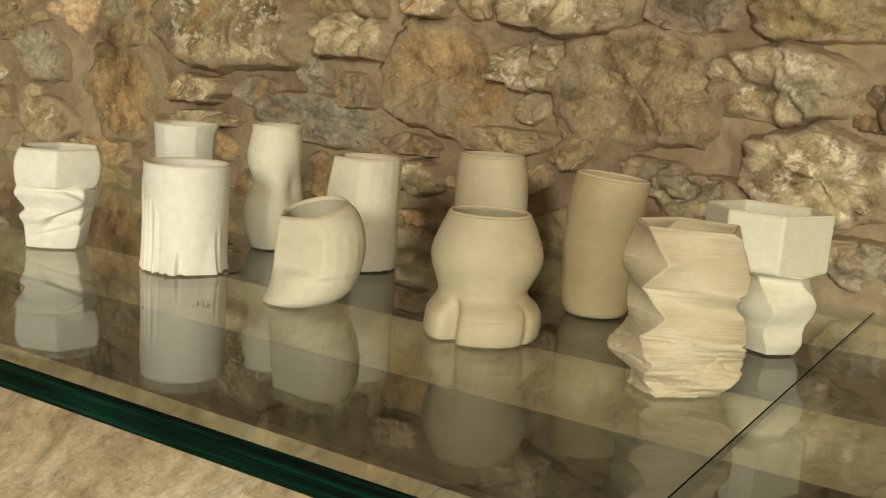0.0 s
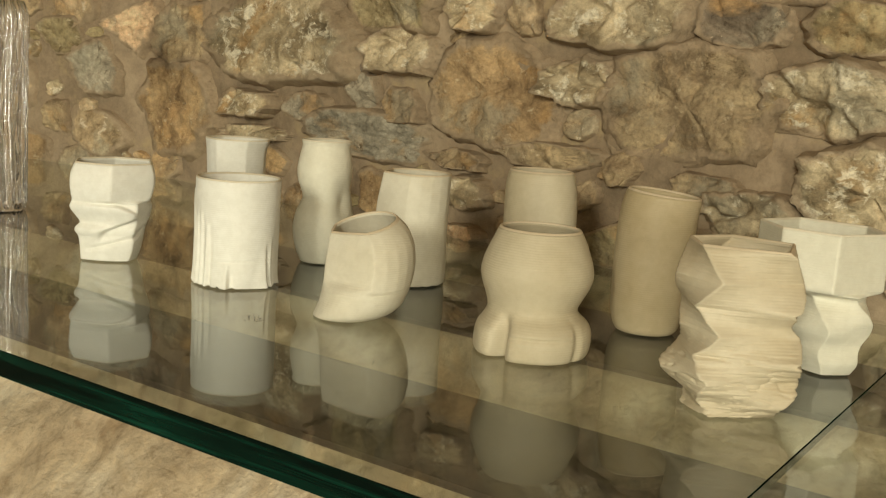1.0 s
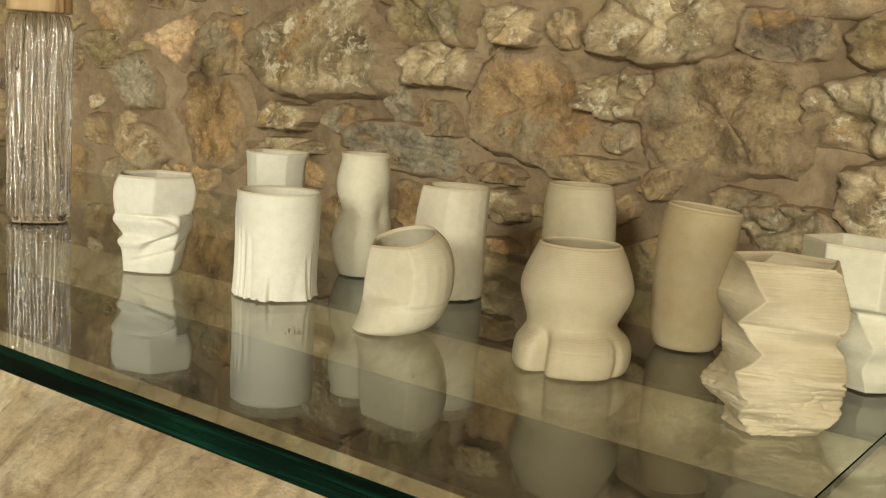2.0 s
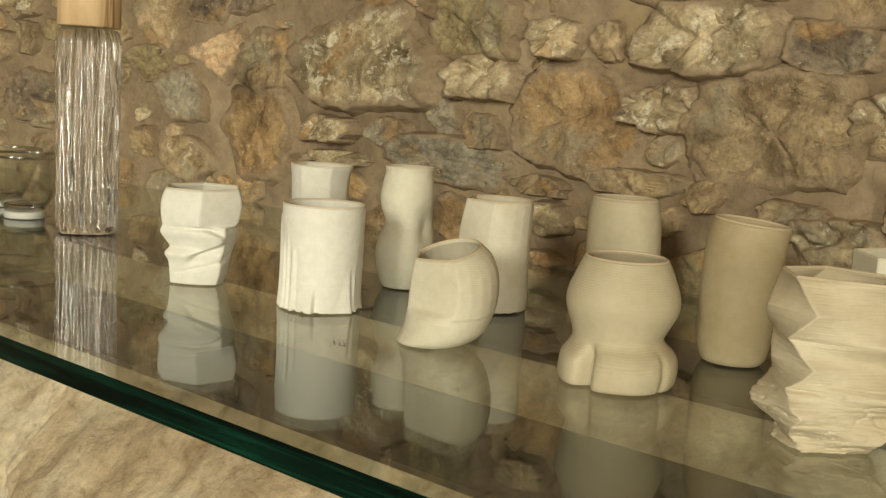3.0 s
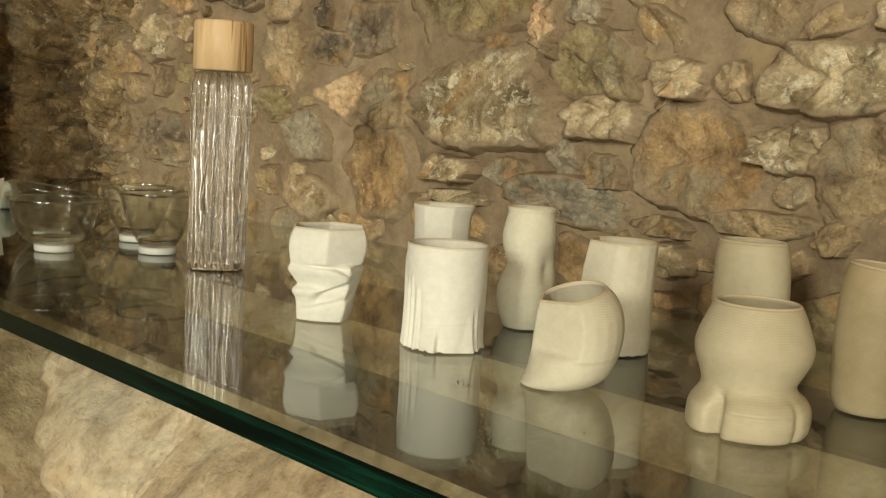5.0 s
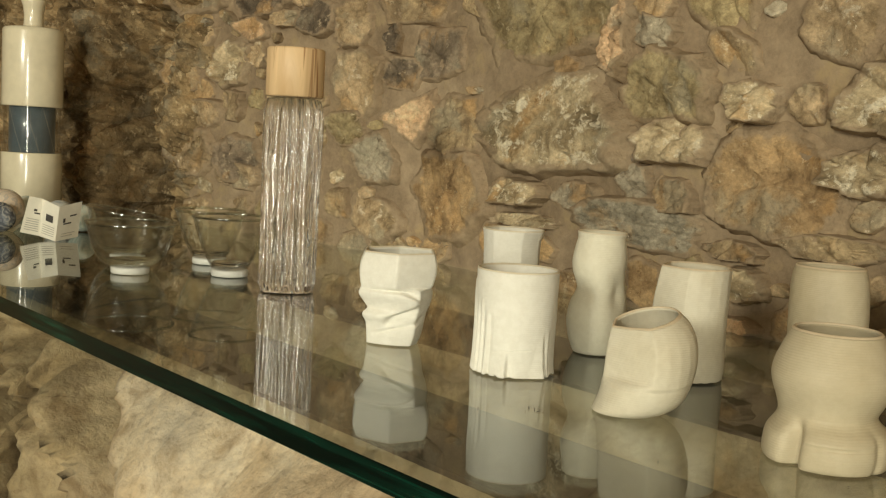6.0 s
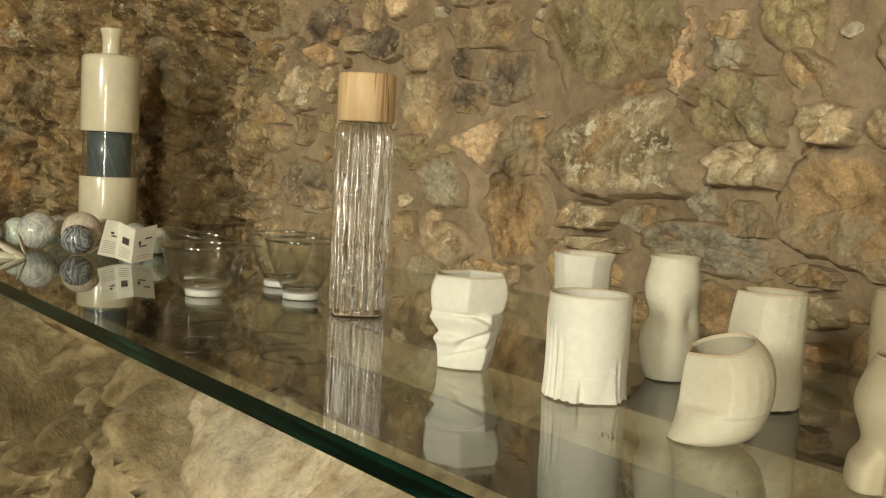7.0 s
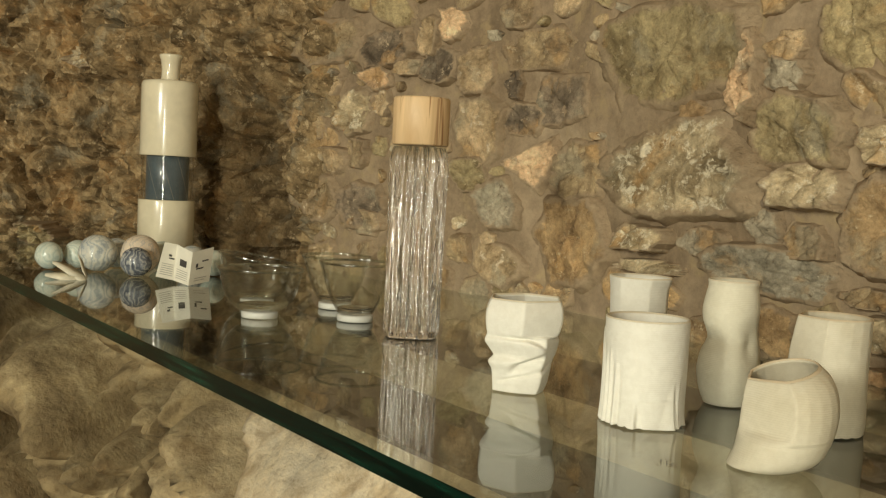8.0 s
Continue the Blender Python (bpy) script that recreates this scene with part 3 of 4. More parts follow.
def pane(x0, x1, label):
    bm = bmesh.new()
    top = SHELF - 0.0002
    ys = lambda x: wall_at(s_of(x))[0].y + 0.02
    n = 16
    xs = [x0 + (x1 - x0) * k / n for k in range(n + 1)]
    ring = [(x, FRONT) for x in xs] + [(x, ys(x)) for x in reversed(xs)]
    lo = [bm.verts.new((x, y, SHELF - THICK)) for x, y in ring]
    hi = [bm.verts.new((x, y, top)) for x, y in ring]
    m = len(ring)
    for i in range(m):
        f = bm.faces.new((lo[i], lo[(i + 1) % m], hi[(i + 1) % m], hi[i]))
        f.material_index = 1
    bm.faces.new(lo)
    bm.faces.new(hi)
    ob = obj("pane", bm, [GLASS, EDGE], glass_shelf, label, smooth=False)
    ob.visible_shadow = False
    return ob


pane(-2.02, SEAM - 0.0005, "long thick glass pane with dark green edge")
pane(SEAM + 0.0005, 3.19, "second glass pane butted against the first")
for y0, y1 in ((0.533, 0.641), (0.761, 1.02)):
    box_ob("support_strip", -1.9 if y0 < 0.7 else -1.45, y0, SHELF - THICK - 0.004, 3.19, y1 if y0 < 0.7 else 0.90, SHELF - THICK - 0.0005, STRIP, glass_shelf, "dark flat support strip")


# ---- the ceramic cups ----
def corners_at(th, angles, turn=0.0):
    """Radius of a polygon with its corners on the unit circle at the given degrees."""
    c = sorted((a + turn) % 360 for a in angles)
    d = math.degrees(th) % 360
    for p, q in zip(c, c[1:] + [c[0] + 360]):
        for e in (d, d + 360):
            if p <= e <= q:
                half = radians(q - p) / 2
                return math.cos(half) / math.cos(radians(e - (p + q) / 2))
    return 1.0


def ease(a, b, v):
    k = min(1.0, max(0.0, (v - a) / (b - a)))
    return k * k * (3 - 2 * k)


def around(th, at):
    """Degrees from the bearing at, between -180 and 180."""
    return (math.degrees(th) - at + 180) % 360 - 180


def cup(x, y, turn, height, sides, shape, clay, label, wall=0.0022, n=128, rows=72, tilt=0.0, back=0.0, hem=None, skin=None, squash=1.0):
    """A hand-formed cup. sides: (height, left, right) of its outline in mm; shape(th, h): the section, of any size;
    hem(th): how far its foot is lifted; skin(th, h): fine relief, in metres."""
    lefts, rights = [(h, l) for h, l, r in sides], [(h, r) for h, l, r in sides]

    def ring(h, inset, dz=0.0):
        hm = h * 1000
        l, r = interp(lefts, hm) / 1000, interp(rights, hm) / 1000
        pts = []
        for i in range(n):
            th = 2 * math.pi * i / n
            f = shape(th, hm)
            pts.append((f * math.cos(th), f * math.sin(th), th))
        x0, x1 = min(p[0] for p in pts), max(p[0] for p in pts)
        k = (r - l) / (x1 - x0)
        cx = l - x0 * k
        u = h / height
        out = []
        for px, py, th in pts:
            e = skin(th, hm) if skin and inset < 0.0015 else 0.0
            rad = math.hypot(px, py) * k
            g = max(0.05, (rad - inset + e) / rad)
            lift = hem(th) * max(0, 1 - u / 0.07) if hem else 0.0
            out.append((cx + px * k * g, py * k * g * squash, h + dz + lift + (tilt * px + back * py) * k * u * u))
        return out
    top = height - 0.0008
    low = 0.0007
    loops = [ring(0, 0.003), ring(0.0003, 0.0006)] + [ring(low + (top - low) * k / rows, 0) for k in range(rows)]
    edge = [ring(top, 0.0), ring(height, 0.0002), ring(height, wall * 0.4, 0.0005), ring(height, wall * 0.8, 0.0002), ring(top, wall)]
    inner = [ring(top - (top - 0.004) * k / (rows // 2), wall) for k in range(1, rows // 2 + 1)]
    bm, rim = bmesh.new(), bmesh.new()
    rings(bm, loops + [edge[0], edge[4]] + inner)
    rings(rim, [[(a, b, c + 0.0001) for a, b, c in lp] for lp in edge], (False, False))
    ob = obj("ceramic_cup", bm, CERAMIC[clay])
    part("rim", rim, CERAMIC["rim_pale" if clay in ("white", "bone") else "rim"], ob, "thin unglazed tan rim")
    ob.matrix_world = pose(x, y, SHELF + 0.0006, 0, 0, turn)
    return tagged(ob, label, "cup", "ceramic cups on the glass shelf")


def ragged(amount, at=0.0):
    return lambda th: amount * max(0, noise.noise(Vector((math.cos(th) * 5 + at, math.sin(th) * 5, at))))


# white cup with a faceted collar over a waist of twisted folds
def crease(th, h):
    collar = corners_at(th, (28, 88, 148, 208, 266, 328))
    low = 1 + (corners_at(th, (35, 110, 205, 303)) - 1) * 0.55
    k = ease(49.5, 52.5, h)
    f = low * (1 - k) + (1 + (collar - 1) * 0.85) * k
    w = ease(14, 24, h) * (1 - ease(47, 51, h))
    edge = interp(((12, 236), (20, 240), (26, 252), (31, 272), (36, 293), (42, 294), (48, 276), (52, 262)), h)
    d = around(th, edge)
    f += w * (0.085 * ease(-80, -8, d) * (1 - ease(-6, 9, d)) - 0.075 * ease(0, 10, d) * (1 - ease(12, 75, d)))
    line = interp(((8, 215), (13, 245), (19, 296), (25, 325), (33, 362)), h)
    d2 = around(th, line)
    f -= ease(6, 12, h) * (1 - ease(26, 34, h)) * 0.07 * math.exp(-(d2 / 14) ** 2)
    f -= 0.03 * math.exp(-((h - 50.6 - 1.2 * math.sin(th)) / 1.0) ** 2)
    return f


cup(-0.208, 0.720, 52.8, 0.0820,
    ((0, -22.5, 23), (8, -23, 26), (20, -24.5, 28.3), (25, -27.3, 29), (28, -27.0, 30), (32, -23.4, 31.5), (38, -27, 33.5), (45, -31.4, 34.6), (51, -29.8, 33), (55, -30.6, 34.5), (64, -31.6, 36.6), (73, -30.9, 36.5), (82, -27.4, 34)),
    crease, "white", "white porcelain cup with twisted creased waist and faceted rim", rows=110, tilt=0.008)


# white tapering cup, softly faceted
def facet(th, h):
    return 1 + (corners_at(th, (10, 62, 118, 172, 226, 284, 330)) - 1) * 0.5


cup(-0.186, 0.850, 49.0, 0.1010, ((0, -27, 20), (30, -29.5, 21), (67, -31.2, 21.8), (90, -32.3, 22.4), (98, -33.2, 24.6), (101, -33.5, 25.4)),
    facet, "white", "white porcelain cup with soft facets and flared rim")


# white cylinder with torn pleats near its foot
def pleat(th, h):
    f = 1.0
    for at, top, size, wide in ((178, 73, 0.055, 3.0), (190, 66, 0.045, 2.6), (203, 56, 0.06, 2.6), (213, 60, 0.05, 2.4), (226, 50, 0.065, 3.2)):
        f += size * math.exp(-(around(th, at) / wide) ** 2) * max(0, 1 - h / top) ** 0.45
        f -= size * 0.7 * math.exp(-(around(th, at + 5.5) / 3.0) ** 2) * max(0, 1 - h / top) ** 0.5
    for at, top, size in ((258, 20, 0.10), (313, 36, 0.10), (325, 40, 0.06), (352, 62, 0.05), (60, 40, 0.07), (120, 50, 0.07)):
        k = max(0, 1 - h / top)
        wide = 3 + 6 * k
        f += size * k * ease(-2.5 * wide, 0, around(th, at)) * (1 - ease(0, 3.2, around(th, at)))
        f -= 0.5 * size * k * math.exp(-((around(th, at) - 5) / 3) ** 2)
    return f - 0.012 * math.exp(-((h - 21 - 2.0 * math.cos(th)) / 0.5) ** 2) * ease(215, 235, math.degrees(th) % 360)


cup(-0.073, 0.737, 46.0, 0.0825, ((0, -34.9, 33.2), (6, -34.4, 32.2), (16, -33.8, 31.7), (40, -33.4, 32.0), (60, -33.7, 32.2), (72, -33.5, 32.4), (74, -32.9, 32.4), (82.5, -33.0, 32.5)),
    pleat, "white", "white porcelain cylinder cup with torn pleats at its foot", n=240, rows=90, hem=ragged(0.0045, 3.0))


# hourglass cup
def hour(th, h):
    w = math.exp(-((h - 54) / 15) ** 2)
    return 1 + 0.12 * (1 - ease(50, 68, h)) * math.exp(-(around(th, 20) / 26) ** 2) - 0.20 * w * math.exp(-(around(th, 318) / 24) ** 2) - 0.05 * w * math.exp(-(around(th, 215) / 30) ** 2)


cup(-0.091, 0.858, 41.7, 0.1080, ((0, -18.5, 19), (9, -22.4, 23.5), (20, -25.2, 26.4), (32, -26.2, 27.3), (45, -23.8, 26.4), (57, -18.9, 24.6), (65, -20.6, 23.2), (72, -23.1, 23.2), (82, -24.3, 23.9), (95, -22.3, 22.8), (103, -20.6, 21.3), (108, -21.2, 22.6)),
    hour, "bone", "tall pale ceramic cup pinched like an hourglass", rows=90)


# low cup with a slanting mouth and a swollen side
def boot(th, h):
    chord = corners_at(th, (192, *range(274, 520, 16)))
    k = 0.85 * ease(20, 30, h)
    return 1 + (chord - 1) * k - 0.012 * math.exp(-((h - 23 - 1.5 * math.cos(th * 2)) / 1.6) ** 2) - 0.02 * math.exp(-((h - 2.2) / 0.8) ** 2)


cup(0.057, 0.716, 40.0, 0.0662, ((0, -22.6, 20), (3, -21.4, 29), (7, -19.8, 35.5), (13, -18.0, 40.6), (26, -16.2, 45.6), (40, -15.4, 47.3), (52, -14.5, 45.2), (60, -13.6, 40.5), (66.2, -12.4, 33.5)),
    boot, "grey", "squat pale ceramic cup with slanting mouth and swollen side", tilt=0.235, back=0.17)


# upright cup with a soft corner in its rim
def corner(th, h):
    k = ease(30, 90, h)
    soft = corners_at(th, (203, *range(262, 505, 18)))
    dent = math.exp(-((h - 52) / 12) ** 2) * math.exp(-(around(th, 268) / 16) ** 2)
    return 1 + (soft - 1) * (0.2 + 0.6 * k) - 0.03 * dent


cup(0.013, 0.856, 36.1, 0.0910, ((0, -32.6, 25.8), (10, -33.6, 26.6), (38, -34.6, 26.0), (62, -33.4, 26.1), (79, -31.0, 26.4), (91, -28.8, 26.8)),
    corner, "grey", "upright pale ceramic cup with a soft-cornered rim", hem=ragged(0.0015, 8.0))


# plain rounded cup
cup(0.103, 0.908, 28.8, 0.1000, ((0, -27, 23.5), (20, -30, 26.5), (53, -31.9, 27.9), (74, -32.3, 27.2), (88, -32.1, 25.6), (96, -30.9, 23.8), (100, -29.6, 22.4)),
    lambda th, h: 1 + 0.02 * math.cos(2 * th), "cream", "cream ceramic cup with gently rounded sides")


# full-bellied cup over a lobed foot
def lobe(th, h):
    k = 1 - ease(15, 31, h)
    f = 1.0 - 0.27 * k * math.exp(-(around(th, 236) / 7.5) ** 2) - 0.05 * k * math.exp(-(around(th, 319) / 5) ** 2) - 0.2 * k * math.exp(-(around(th, 100) / 12) ** 2)
    front = ease(238, 256, math.degrees(th) % 360) * (1 - ease(284, 330, math.degrees(th) % 360))
    waist = ease(15.0, 17.5, h) * (1 - ease(19, 46, h))
    return f + front * (0.035 * (1 - ease(12.5, 16.5, h)) + 0.05 * waist) + 0.03 * k * math.exp(-(around(th, 214) / 14) ** 2)


cup(0.197, 0.739, 29.1, 0.0800, ((0, -38.4, 33.0), (3, -39.6, 34.8), (10, -39.5, 36.0), (17, -38.2, 35.4), (22, -35.0, 32.6), (26, -32.6, 28.0), (30, -32.0, 25.8), (37, -33.8, 28.9), (45, -36.6, 32.8), (52, -37.7, 34.3), (59, -36.6, 33.2), (66, -34.0, 30.8), (73, -31, 28.0), (80, -27.8, 24.4)),
    lobe, "cream", "cream ceramic cup with full belly over a lobed foot", n=180, rows=100)


# leaning tan cup with a rolled rim
def lean(th, h):
    return 1 + 0.03 * math.cos(2 * th) - 0.012 * math.exp(-((h - 93.5) / 1.2) ** 2)


cup(0.223, 0.850, 22.8, 0.1000, ((0, -18.4, 22), (4, -21.0, 25), (14, -23.6, 27), (27, -24.3, 28.4), (60, -24.5, 30.2), (82, -23.3, 31.1), (92, -21.6, 32.0), (96, -20.6, 32.6), (100, -19.0, 32.4)),
    lean, "tan", "tall tan ceramic cup leaning to one side", tilt=-0.09)


# faceted cup twisted like cloth, ragged near the foot
def twist(th, h):
    knots = ((-2, 30), (8, 2), (21, 30), (34, 0), (46, 28), (60, 0), (75, 33), (93, -2))
    turn = next(va + (vb - va) * (h - a) / (b - a) for (a, va), (b, vb) in zip(knots, knots[1:]) if h <= b)
    return 1 + (corners_at(th, (226, 318, 35, 105, 165), turn) - 1) * 0.95


def tears(th, h):
    """Torn layers of clay round the lower half."""
    q = Vector((math.cos(th) * 1.6, math.sin(th) * 1.6, h * 0.42))
    k = 1 - ease(24, 50, h)
    layer = noise.noise(q) + 0.6 * noise.noise(q * 2.1)
    crack = max(0, 0.16 - abs(noise.noise(Vector((q.x * 1.1, q.y * 1.1, h * 0.30 + 40))))) / 0.16
    return k * (0.0009 * layer - 0.0016 * crack ** 3) + 0.0003 * noise.noise(q * 3)


cup(0.334, 0.717, 18.0, 0.0925, ((0, -26.5, 24.2), (7, -25.8, 26.5), (14, -34.0, 33.4), (20, -38.2, 34.2), (25, -39.6, 34.6), (30, -35.0, 34.6), (36, -30.6, 34.4), (45, -30.6, 33.2), (52, -31.8, 27.8), (58, -31.8, 29.6), (64, -34.6, 32.2), (70, -35.6, 32.8), (80, -34.2, 30.0), (87, -32.0, 27.2), (92.5, -30.4, 25.8)),
    twist, "sand", "cream ceramic cup twisted in sharp facets, ragged at the foot", n=220, rows=140, skin=tears, hem=ragged(0.002, 1.0))


# cup with a hexagonal box rim over a twisted stem
def box_rim(th, h):
    k = ease(52.5, 55.5, h)
    high = corners_at(th, (180, 234, 285, 357, 48, 116))
    turn = interp(((0, 0), (14, -8), (30, 8), (40, -8), (51, -28), (60, -34)), h)
    low = corners_at(th, (270, 338, 50, 122, 198), turn)
    return (1 + (low - 1) * 0.8) * (1 - k) + high * k


cup(0.350, 0.846, 13.0, 0.0925, ((0, -15.5, 17.6), (8, -19.5, 21.4), (16, -22, 21.2), (21, -23, 22.4), (28, -26.5, 26.4), (35, -28.5, 27.6), (41, -26, 25.0), (46, -23.5, 22.4), (51, -23, 23.4), (54, -36, 28.8), (56, -47, 31.0), (64, -47.6, 31.1), (80, -47.8, 31.4), (92.5, -48, 31.9)),
    box_rim, "bone", "white porcelain cup with hexagonal box rim over twisted stem", n=200, rows=130, tilt=-0.012)


# ---- glass bottle with wooden cap ----
bottle = thing("glass_bottle", -0.4962, 0.7951, SHELF + 0.0006, 56, "tall ribbed clear glass bottle with pale wooden cap", "bottle")
RIBS = 17


def r_rib(th, u):
    """Outer radius: a rounded square with uneven upright ribs and a hammered face."""
    q = Vector((math.cos(th) * 2.6, math.sin(th) * 2.6, u * 1.3))
    q2 = Vector((math.cos(th) * 9, math.sin(th) * 9, u * 9))
    r = interp(((0, 0.0352), (0.03, 0.0362), (0.5, 0.0372), (0.88, 0.0386), (0.95, 0.0378), (1, 0.0335)), u) * (1 + (polygon(th, 4, math.pi / 4, 1.0) - 1) * 0.5)
    wave = math.sin(th * RIBS + 2.6 * noise.noise(q))
    size = 0.0017 + 0.0010 * noise.noise(q * 1.7 + Vector((5, 0, 0)))
    return r + size * (abs(wave) ** 0.7) * (1 if wave > 0 else -1) * ease(0, 0.04, u) + 0.0008 * noise.noise(q2)


def bottle_ring(u, z, n=240, f=1.0):
    return [(f * r_rib(2 * math.pi * i / n, u) * math.cos(2 * math.pi * i / n), f * r_rib(2 * math.pi * i / n, u) * math.sin(2 * math.pi * i / n), z) for i in range(n)]


bm = bmesh.new()
outer = [bottle_ring(0, 0.0, f=0.92)] + [bottle_ring(k / 80, 0.001 + 0.216 * k / 80) for k in range(81)] + [bottle_ring(1, 0.219, f=0.7)]
rings(bm, outer)
part("body", bm, RIBBED, bottle, "clear glass body with wavy upright ribs").visible_shadow = False
capm = bmesh.new()
rings(capm, [[(r * math.cos(6.2832 * i / 64), r * math.sin(6.2832 * i / 64), z) for i in range(64)] for r, z in
             ((0.010, 0.2195), (0.0310, 0.2195), (0.0325, 0.2210), (0.0325, 0.2715), (0.0312, 0.2735), (0.012, 0.2738))])
part("cap", capm, PALE_WOOD, bottle, "pale wooden cap with brown streaks")


# ---- glass tealight bowls ----
def still(u):
    return 0.0, 0.0


def bowl_bm(profile, height, lift, tilt):
    bm = vessel(height, lambda th, u: interp(profile, u), still, wall=0.0020, n=80, rows=30, rim_tilt=tilt, foot=0.003)
    bmesh.ops.translate(bm, verts=bm.verts, vec=(0, 0, lift))
    return bm


ROUND = ((0, 0.024), (0.08, 0.031), (0.25, 0.0400), (0.5, 0.0460), (0.8, 0.0500), (0.96, 0.0520), (1, 0.0535))
DEEP = ((0, 0.0205), (0.08, 0.0245), (0.3, 0.0320), (0.6, 0.0390), (0.9, 0.0450), (1, 0.0470))


def tealight_bowl(x, y, turn, profile, height, tilt, label):
    ob = thing("tealight_bowl", x, y, SHELF + 0.0006, turn, label, "candle holder", "glass tealight bowls")
    part("glass", bowl_bm(profile, height + 0.0026, 0.0082, tilt), THIN, ob, "clear thin glass bowl").visible_shadow = False
    rb, n = bmesh.new(), 80
    edge = interp(profile, 1)
    ring = []
    for k in range(8):
        r, z = edge - 0.0008 + 0.0017 * math.cos(k * math.pi / 4), height + 0.0108 + 0.0017 * math.sin(k * math.pi / 4)
        ring.append([(r * math.cos(2 * math.pi * i / n), r * math.sin(2 * math.pi * i / n), z + tilt * r * math.cos(2 * math.pi * i / n)) for i in range(n)])
    rings(rb, ring + ring[:1], (False, False))
    bmesh.ops.remove_doubles(rb, verts=rb.verts, dist=1e-6)
    part("lip", rb, LIP, ob, "rounded glass lip").visible_shadow = False
    bm = bmesh.new()
    rings(bm, [[(r * math.cos(6.2832 * i / 48), r * math.sin(6.2832 * i / 48), z) for i in range(48)] for r, z in
               ((0.018, 0), (0.0218, 0), (0.0226, 0.001), (0.0226, 0.0068), (0.0218, 0.0078), (0.016, 0.0080))])
    part("foot", bm, WAX, ob, "white round foot")
    base, low = bmesh.new(), interp(profile, 0.1) - 0.0025
    rings(base, [[(r * low * math.cos(6.2832 * i / 48), r * low * math.sin(6.2832 * i / 48), z) for i in range(48)] for r, z in
                 ((0.3, 0.0114), (0.86, 0.0114), (0.97, 0.0129), (1.0, 0.0149), (0.93, 0.0169), (0.7, 0.0179), (0.3, 0.0174))])
    part("base", base, CLEAR, ob, "thick clear glass base").visible_shadow = False
    return ob


tealight_bowl(-0.680, 0.690, 64.9, ROUND, 0.050, 0.0, "clear round glass bowl on a white foot")
tealight_bowl(-0.793, 0.738, 64.9, ROUND, 0.052, -0.16, "clear glass bowl with slanting rim on white foot")
tealight_bowl(-0.622, 0.793, 59.6, DEEP, 0.062, 0.0, "clear deep glass bowl on a white round foot")
tealight_bowl(-0.734, 0.8265, 59.6, DEEP, 0.060, 0.0, "clear deep glass bowl on a white round foot")

# ---- tall pottery bottle ----
pot = thing("pottery_bottle", -1.3894, 0.8245, SHELF + 0.0006, 70, "tall cream glazed pottery bottle with slate-blue middle band", "bottle")


def turned(table, n=72, caps=(True, True)):
    bm = bmesh.new()
    rings(bm, [[(r * math.cos(2 * math.pi * i / n), r * math.sin(2 * math.pi * i / n), z) for i in range(n)] for r, z in table], caps)
    bmesh.ops.remove_doubles(bm, verts=bm.verts, dist=1e-6)
    return bm


part("lower_body", turned(((0.046, 0), (0.0505, 0.001), (0.052, 0.004), (0.052, 0.116), (0.0515, 0.118), (0.046, 0.1185))), GLAZE, pot, "cream glazed lower body")
part("band", turned(((0.0385, 0.1186), (0.039, 0.119), (0.039, 0.199), (0.0385, 0.1994))), SLATE, pot, "slate-blue inner band")
part("sleeve", turned(((0.0475, 0.1187), (0.0475, 0.1993)), caps=(False, False)), THIN, pot, "clear glass sleeve")
part("upper_body", turned(((0.046, 0.1995), (0.0515, 0.200), (0.052, 0.202), (0.052, 0.330), (0.0505, 0.3355), (0.046, 0.338), (0.022, 0.3405))), GLAZE, pot, "cream glazed upper body")
part("neck", turned(((0.0185, 0.339), (0.0170, 0.345), (0.0165, 0.360), (0.0185, 0.376), (0.0215, 0.384), (0.0212, 0.387), (0.017, 0.387), (0.014, 0.372), (0.012, 0.350))), GLAZE, pot, "short flared neck")


def thread(a0, z0, a1, z1):
    bm = bmesh.new()
    loops = []
    for k in range(9):
        u = k / 8
        a = radians(a0 + (a1 - a0) * u)
        r = 0.0528 - 0.0045 * math.sin(math.pi * u) if z0 < 0.119 or z1 > 0.2 else 0.0482
        p = Vector((r * math.cos(a), r * math.sin(a), z0 + (z1 - z0) * u))
        loops.append([p + Vector((0, 0.0006 * math.cos(j * 1.571), 0.0006 * math.sin(j * 1.571))) for j in range(4)])
    rings(bm, loops)
    part("thread", bm, WIRE, pot, "pale lacing thread")


for k in range(10):
    thread(36 * k, 0.112, 36 * k, 0.206)
    thread(36 * k, 0.206, 36 * k + 36, 0.112)


# ---- glass floats, card and straw strips ----
def egg_mat(name, a, b, c):
    m, nt, bs = mat(name)
    co = obj_coord(nt, True)
    wv = nt.nodes.new("ShaderNodeTexWave")
    wv.inputs["Scale"].default_value, wv.inputs["Distortion"].default_value, wv.inputs["Detail"].default_value = 34.0, 18.0, 4.0
    wv.inputs["Detail Scale"].default_value = 1.2
    nt.links.new(co, wv.inputs["Vector"])
    col = ramp(nt, wv.outputs["Fac"], (0.15, b), (0.35, a), (0.75, a), (0.9, c))
    nt.links.new(mix(nt, 0.5, col, ramp(nt, noise_tex(nt, co, 40), (0.4, b), (0.6, a))), bs.inputs["Base Color"])
    bs.inputs["Roughness"].default_value = 0.12
    bump(nt, bs, wv.outputs["Fac"], 0.3, 0.001)
    return m


